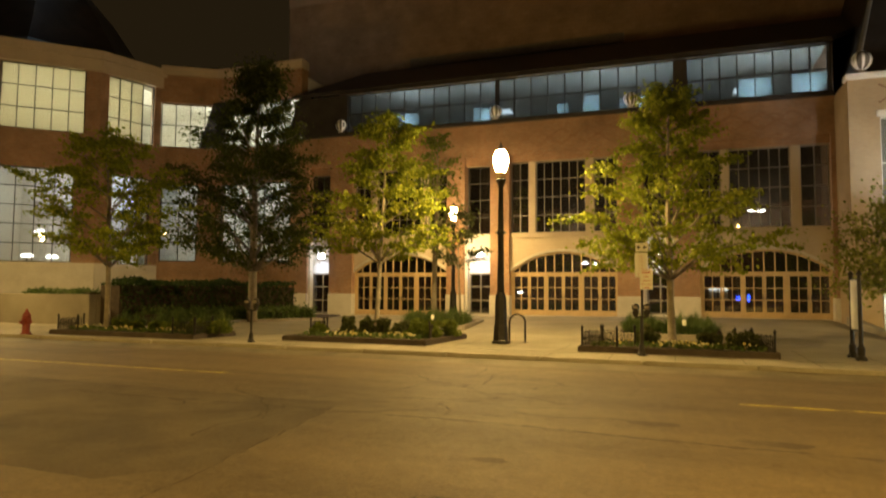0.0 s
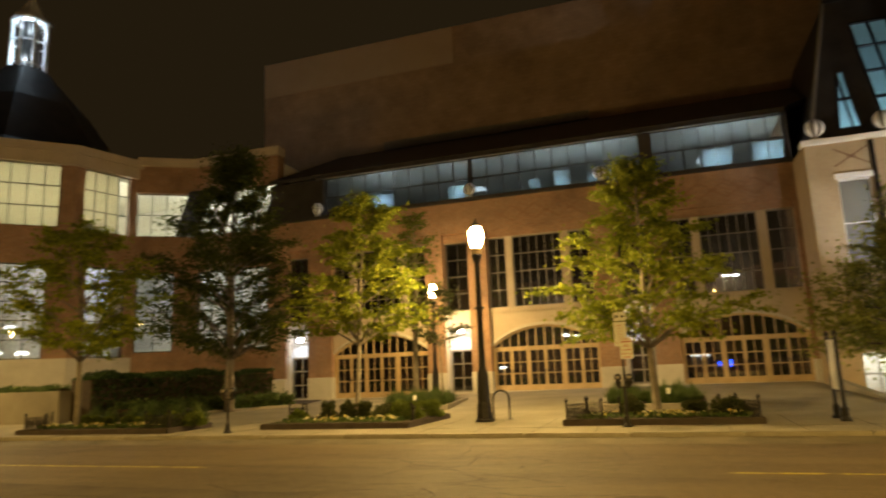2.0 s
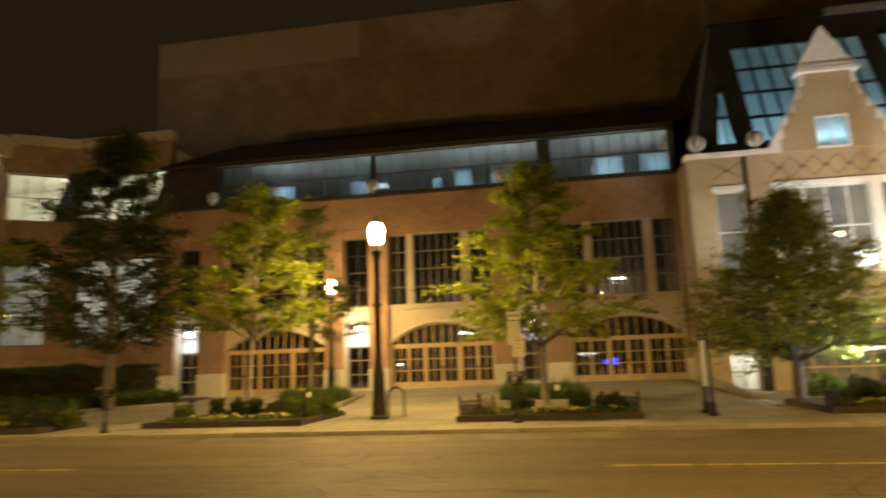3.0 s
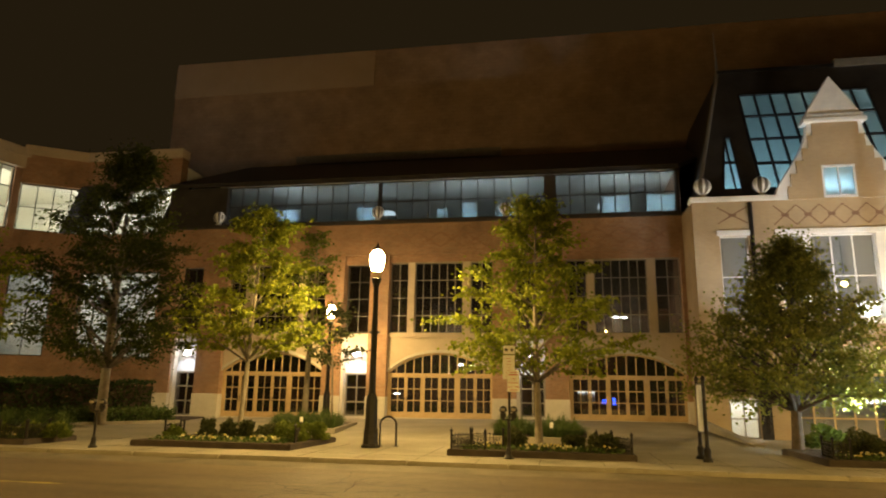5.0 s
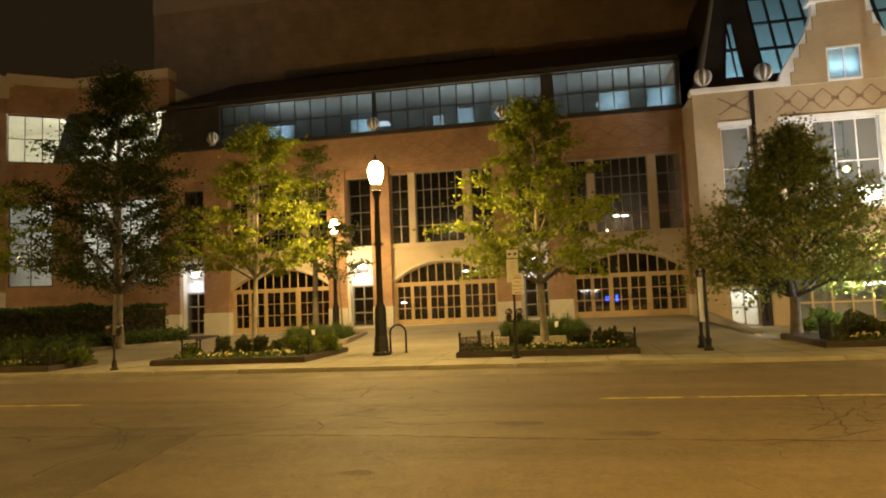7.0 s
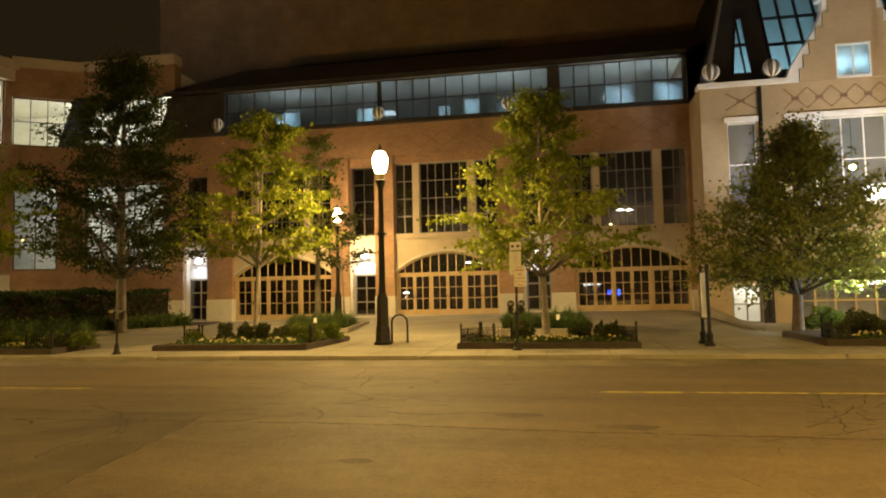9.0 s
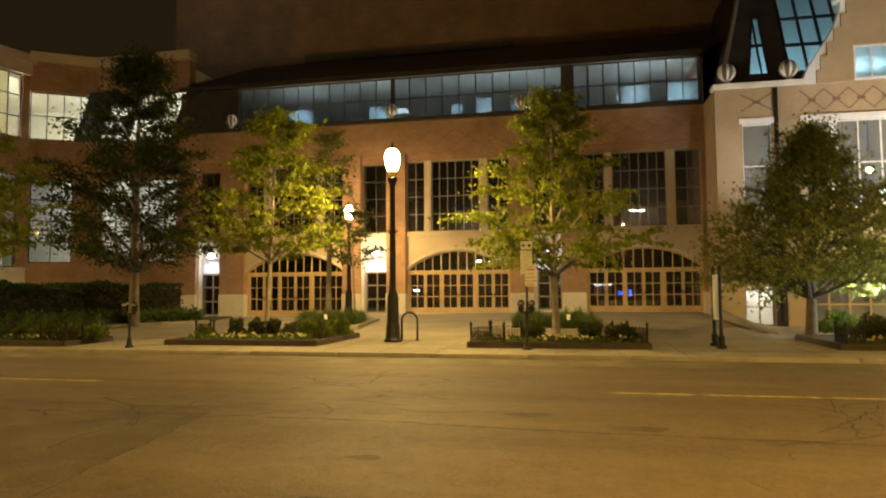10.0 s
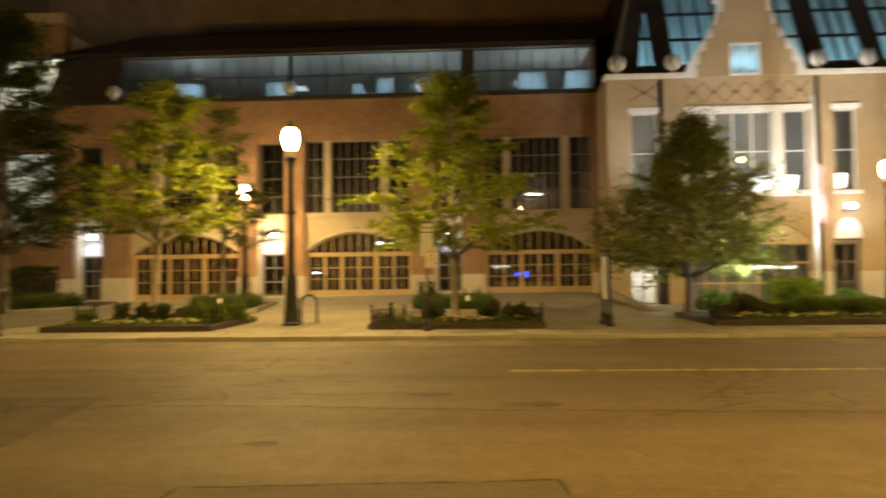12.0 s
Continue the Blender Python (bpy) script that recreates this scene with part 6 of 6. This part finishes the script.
# ---- street furniture ----
def bike_hoop(x, y, rz):
    t = thing("bike_rack", "black bent-tube bicycle hoop on the pavement", "bike rack", (x, y, 0), rz)
    r, h = 0.25, 0.62
    pts = [(-r, 0, -0.02), (-r, 0, h * 0.5)] + [(-r * math.cos(math.pi * i / 12), 0, h + r * math.sin(math.pi * i / 12)) for i in range(13)] + [(r, 0, h * 0.5), (r, 0, -0.02)]
    part("hoop", tube(pts, 0.032, 10), IRON, t, "bent black tube", True)
    for s in (-r, r):
        part("flange", lathe([(0.085, 0.0), (0.085, 0.012), (0.04, 0.02)], 14, (s, 0, 0)), IRON, t)


bike_hoop(-5.17, 19.95, 4)


def meter_head(parent, x, z):
    h = part("meter_head", bevelled(boxes((x - 0.075, x + 0.075, -0.06, 0.06, z, z + 0.17)), 0.03, 2), STEEL, parent, "grey parking meter head")
    part("dome", lathe([(0.09, z + 0.16), (0.10, z + 0.22), (0.08, z + 0.29), (0.03, z + 0.32)], 14, (x, 0, 0)), STEEL, parent, "rounded meter top", True)
    part("window", boxes((x - 0.055, x + 0.055, -0.106, -0.095, z + 0.19, z + 0.26)), MULLION, parent, "pale meter window")
    part("coin_plate", boxes((x - 0.05, x + 0.05, -0.066, -0.0605, z + 0.04, z + 0.12)), STEEL, parent)


def twin_meter(x, y, rz=0, with_base=True):
    t = thing("parking_meter", "twin-headed dark grey parking meter on a post", "parking meter", (x, y, 0), rz, group="parking meters")
    if with_base:
        part("post", lathe([(0.12, 0.0), (0.12, 0.03), (0.075, 0.10), (0.06, 0.26), (0.032, 0.30), (0.032, 0.98)], 12), IRON, t, "dark post with a bell base")
    part("yoke", boxes((-0.16, 0.16, -0.03, 0.03, 0.94, 0.985)), IRON, t)
    for s in (-0.135, 0.135):
        meter_head(t, s, 0.985)
    return t


twin_meter(-12.57, 16.55, 12)
twin_meter(-1.3, 17.18, 2)


def text_part(parent, body, x, y, z, size, material):
    c = bpy.data.curves.new("words", "FONT")
    c.body, c.size, c.extrude, c.align_x = body, size, 0.002, "CENTER"
    c.materials.append(material)
    ob = new("words", c)
    ob.parent = parent
    ob.matrix_basis = pose(x, y, z, 90, 0, 0)
    return ob


def sign_post(x, y):
    t = thing("parking_sign_post", "thin dark post with three white parking signs", "street sign", (x, y, 0), -4)
    part("post", boxes((-0.028, 0.028, -0.02, 0.02, -0.02, 2.88)), IRON, t, "thin dark steel post")
    part("foot", lathe([(0.13, 0), (0.12, 0.03), (0.05, 0.06)], 12), IRON, t)
    s = part("sign_plate", bevelled(boxes((-0.14, 0.16, -0.036, -0.024, 2.62, 2.84)), 0.004, 1), SIGNWHITE, t, "white sign with two dark arrows")
    for a in (-0.065, 0.085):
        part("arrow", boxes((a - 0.045, a + 0.045, -0.041, -0.037, 2.715, 2.745), (a - 0.028, a + 0.012, -0.0408, -0.0371, 2.69, 2.77)), INK, s)
    s = part("sign_plate", bevelled(boxes((-0.16, 0.15, -0.036, -0.024, 1.98, 2.59)), 0.004, 1), SIGNWHITE, t, "tall white sign with small red lines of writing")
    rng = random.Random(4)
    for k in range(7):
        w = rng.uniform(0.05, 0.10)
        part("writing_bar", boxes((-w, w - 0.01, -0.041, -0.037, 2.51 - k * 0.075 - 0.008, 2.51 - k * 0.075)), SIGNRED, s)
    s = part("sign_plate", bevelled(boxes((-0.04, 0.27, -0.052, -0.040, 1.66, 2.20)), 0.004, 1), SIGNWHITE, t, "white no parking sign with red border and letters")
    part("red_band", boxes((0.0, 0.23, -0.057, -0.053, 2.075, 2.10)), SIGNRED, s)
    part("writing_bar", boxes((0.02, 0.21, -0.057, -0.053, 2.145, 2.158)), SIGNRED, s)
    for k, words in enumerate(("NO", "PARKING", "ANY TIME")):
        text_part(s, words, 0.115, -0.055, 1.955 - 0.095 * k, 0.085 if k == 0 else 0.062, SIGNRED)
    part("arrow", boxes((0.02, 0.21, -0.057, -0.053, 1.695, 1.712)), SIGNRED, s)


sign_post(-1.28, 17.28)


def kiosk(x, y):
    t = thing("information_sign", "slim information panel held between two dark posts", "information sign", (x, y, 0), 0)
    for s in (-0.42, 0.42):
        part("post", lathe([(0.13, 0.0), (0.13, 0.05), (0.08, 0.12), (0.09, 0.3), (0.05, 0.36), (0.042, 2.02), (0.06, 2.04), (0.06, 2.1), (0.01, 2.16)], 12, (0, s, 0)), IRON, t, "dark iron post with a swelling base")
    part("panel", bevelled(boxes((-0.03, 0.03, -0.36, 0.36, 0.72, 1.92)), 0.01, 1), SIGNWHITE, t, "pale framed panel")
    part("panel_frame", boxes((-0.036, 0.036, -0.378, -0.361, 0.70, 1.94), (-0.036, 0.036, 0.361, 0.378, 0.70, 1.94), (-0.036, 0.036, -0.361, 0.361, 1.921, 1.95), (-0.036, 0.036, -0.361, 0.361, 0.69, 0.719)), IRON, t)


kiosk(3.66, 18.5)


def hydrant(x, y):
    t = thing("fire_hydrant", "faded red iron fire hydrant by the kerb", "fire hydrant", (x, y, 0))
    part("barrel", lathe([(0.17, 0.0), (0.17, 0.05), (0.12, 0.07), (0.12, 0.48), (0.15, 0.50), (0.15, 0.55), (0.13, 0.57)], 18), RED, t, "", True)
    part("bonnet", lathe([(0.14, 0.57), (0.13, 0.66), (0.09, 0.74), (0.045, 0.78), (0.04, 0.86), (0.01, 0.87)], 18), RED, t, "domed red cap", True)
    for dx, dy in ((-1, 0), (1, 0), (0, -1)):
        part("nozzle", tube([(dx * 0.1, dy * 0.1, 0.42), (dx * 0.2, dy * 0.2, 0.42), (dx * 0.23, dy * 0.23, 0.42)], [0.065, 0.065, 0.05], 12), RED, t, "capped side nozzle")


hydrant(-21.4, 16.05)


def flag_pole(x, y):
    t = thing("flagpole", "white flagpole with a limp red and white striped flag", "flagpole", (x, y, -0.1))
    part("pole", lathe([(0.17, 0), (0.16, 0.1), (0.10, 0.15), (0.085, 4.0), (0.05, 8.6), (0.075, 8.65), (0.02, 8.8)], 16), WHITE_TRIM, t, "white pole", True)
    for k in range(9):
        bm = bmesh.new()
        x0, x1 = 0.05 + 0.034 * k, 0.05 + 0.034 * (k + 1)
        prev = None
        for j in range(15):
            z = 5.95 - j * 0.17 - 0.03 * k
            yy = -0.10 + 0.07 * math.sin(j * 0.7 + k * 1.3)
            sq = 1 - 0.25 * math.sin(j * 0.45)
            cur = (bm.verts.new((x0 * sq, yy, z)), bm.verts.new((x1 * sq, -0.10 + 0.07 * math.sin(j * 0.7 + (k + 1) * 1.3), z - 0.03)))
            if prev:
                bm.faces.new((prev[0], prev[1], cur[1], cur[0]))
            prev = cur
        part("stripe", bm, FLAGRED if k % 2 == 0 else FLAGWHITE, t, "red flag stripe" if k % 2 == 0 else "white flag stripe", True)


flag_pole(14.05, 27.5)


def plant_marker(x, y, z):
    t = thing("plant_marker", "small white plant tag on a thin stake", "plant marker", (x, y, z), group="plant markers in the beds")
    part("stake", boxes((-0.008, 0.008, -0.005, 0.005, 0, 0.42)), STEEL, t)
    part("tag", bevelled(boxes((-0.06, 0.06, -0.012, -0.0055, 0.40, 0.58)), 0.004, 1), SIGNWHITE, t, "white tag")


plant_marker(-8.95, 22.4, 0.12)
plant_marker(-0.28, 22.6, 0.12)
bm = boxes((-0.16, 0.16, -0.10, 0.10, 0.0, 0.05))
for v in bm.verts:
    v.co.x += random.uniform(-0.05, 0.05)
    v.co.z += random.uniform(0, 0.06) if v.co.z > 0.02 else 0
scrap = part("paper_scrap", bevelled(bm, 0.01, 1), SIGNWHITE)
scrap.location = (-8.05, 20.75, 0.235)
tagged(scrap, "crumpled white paper lying on a planter edge", "litter")
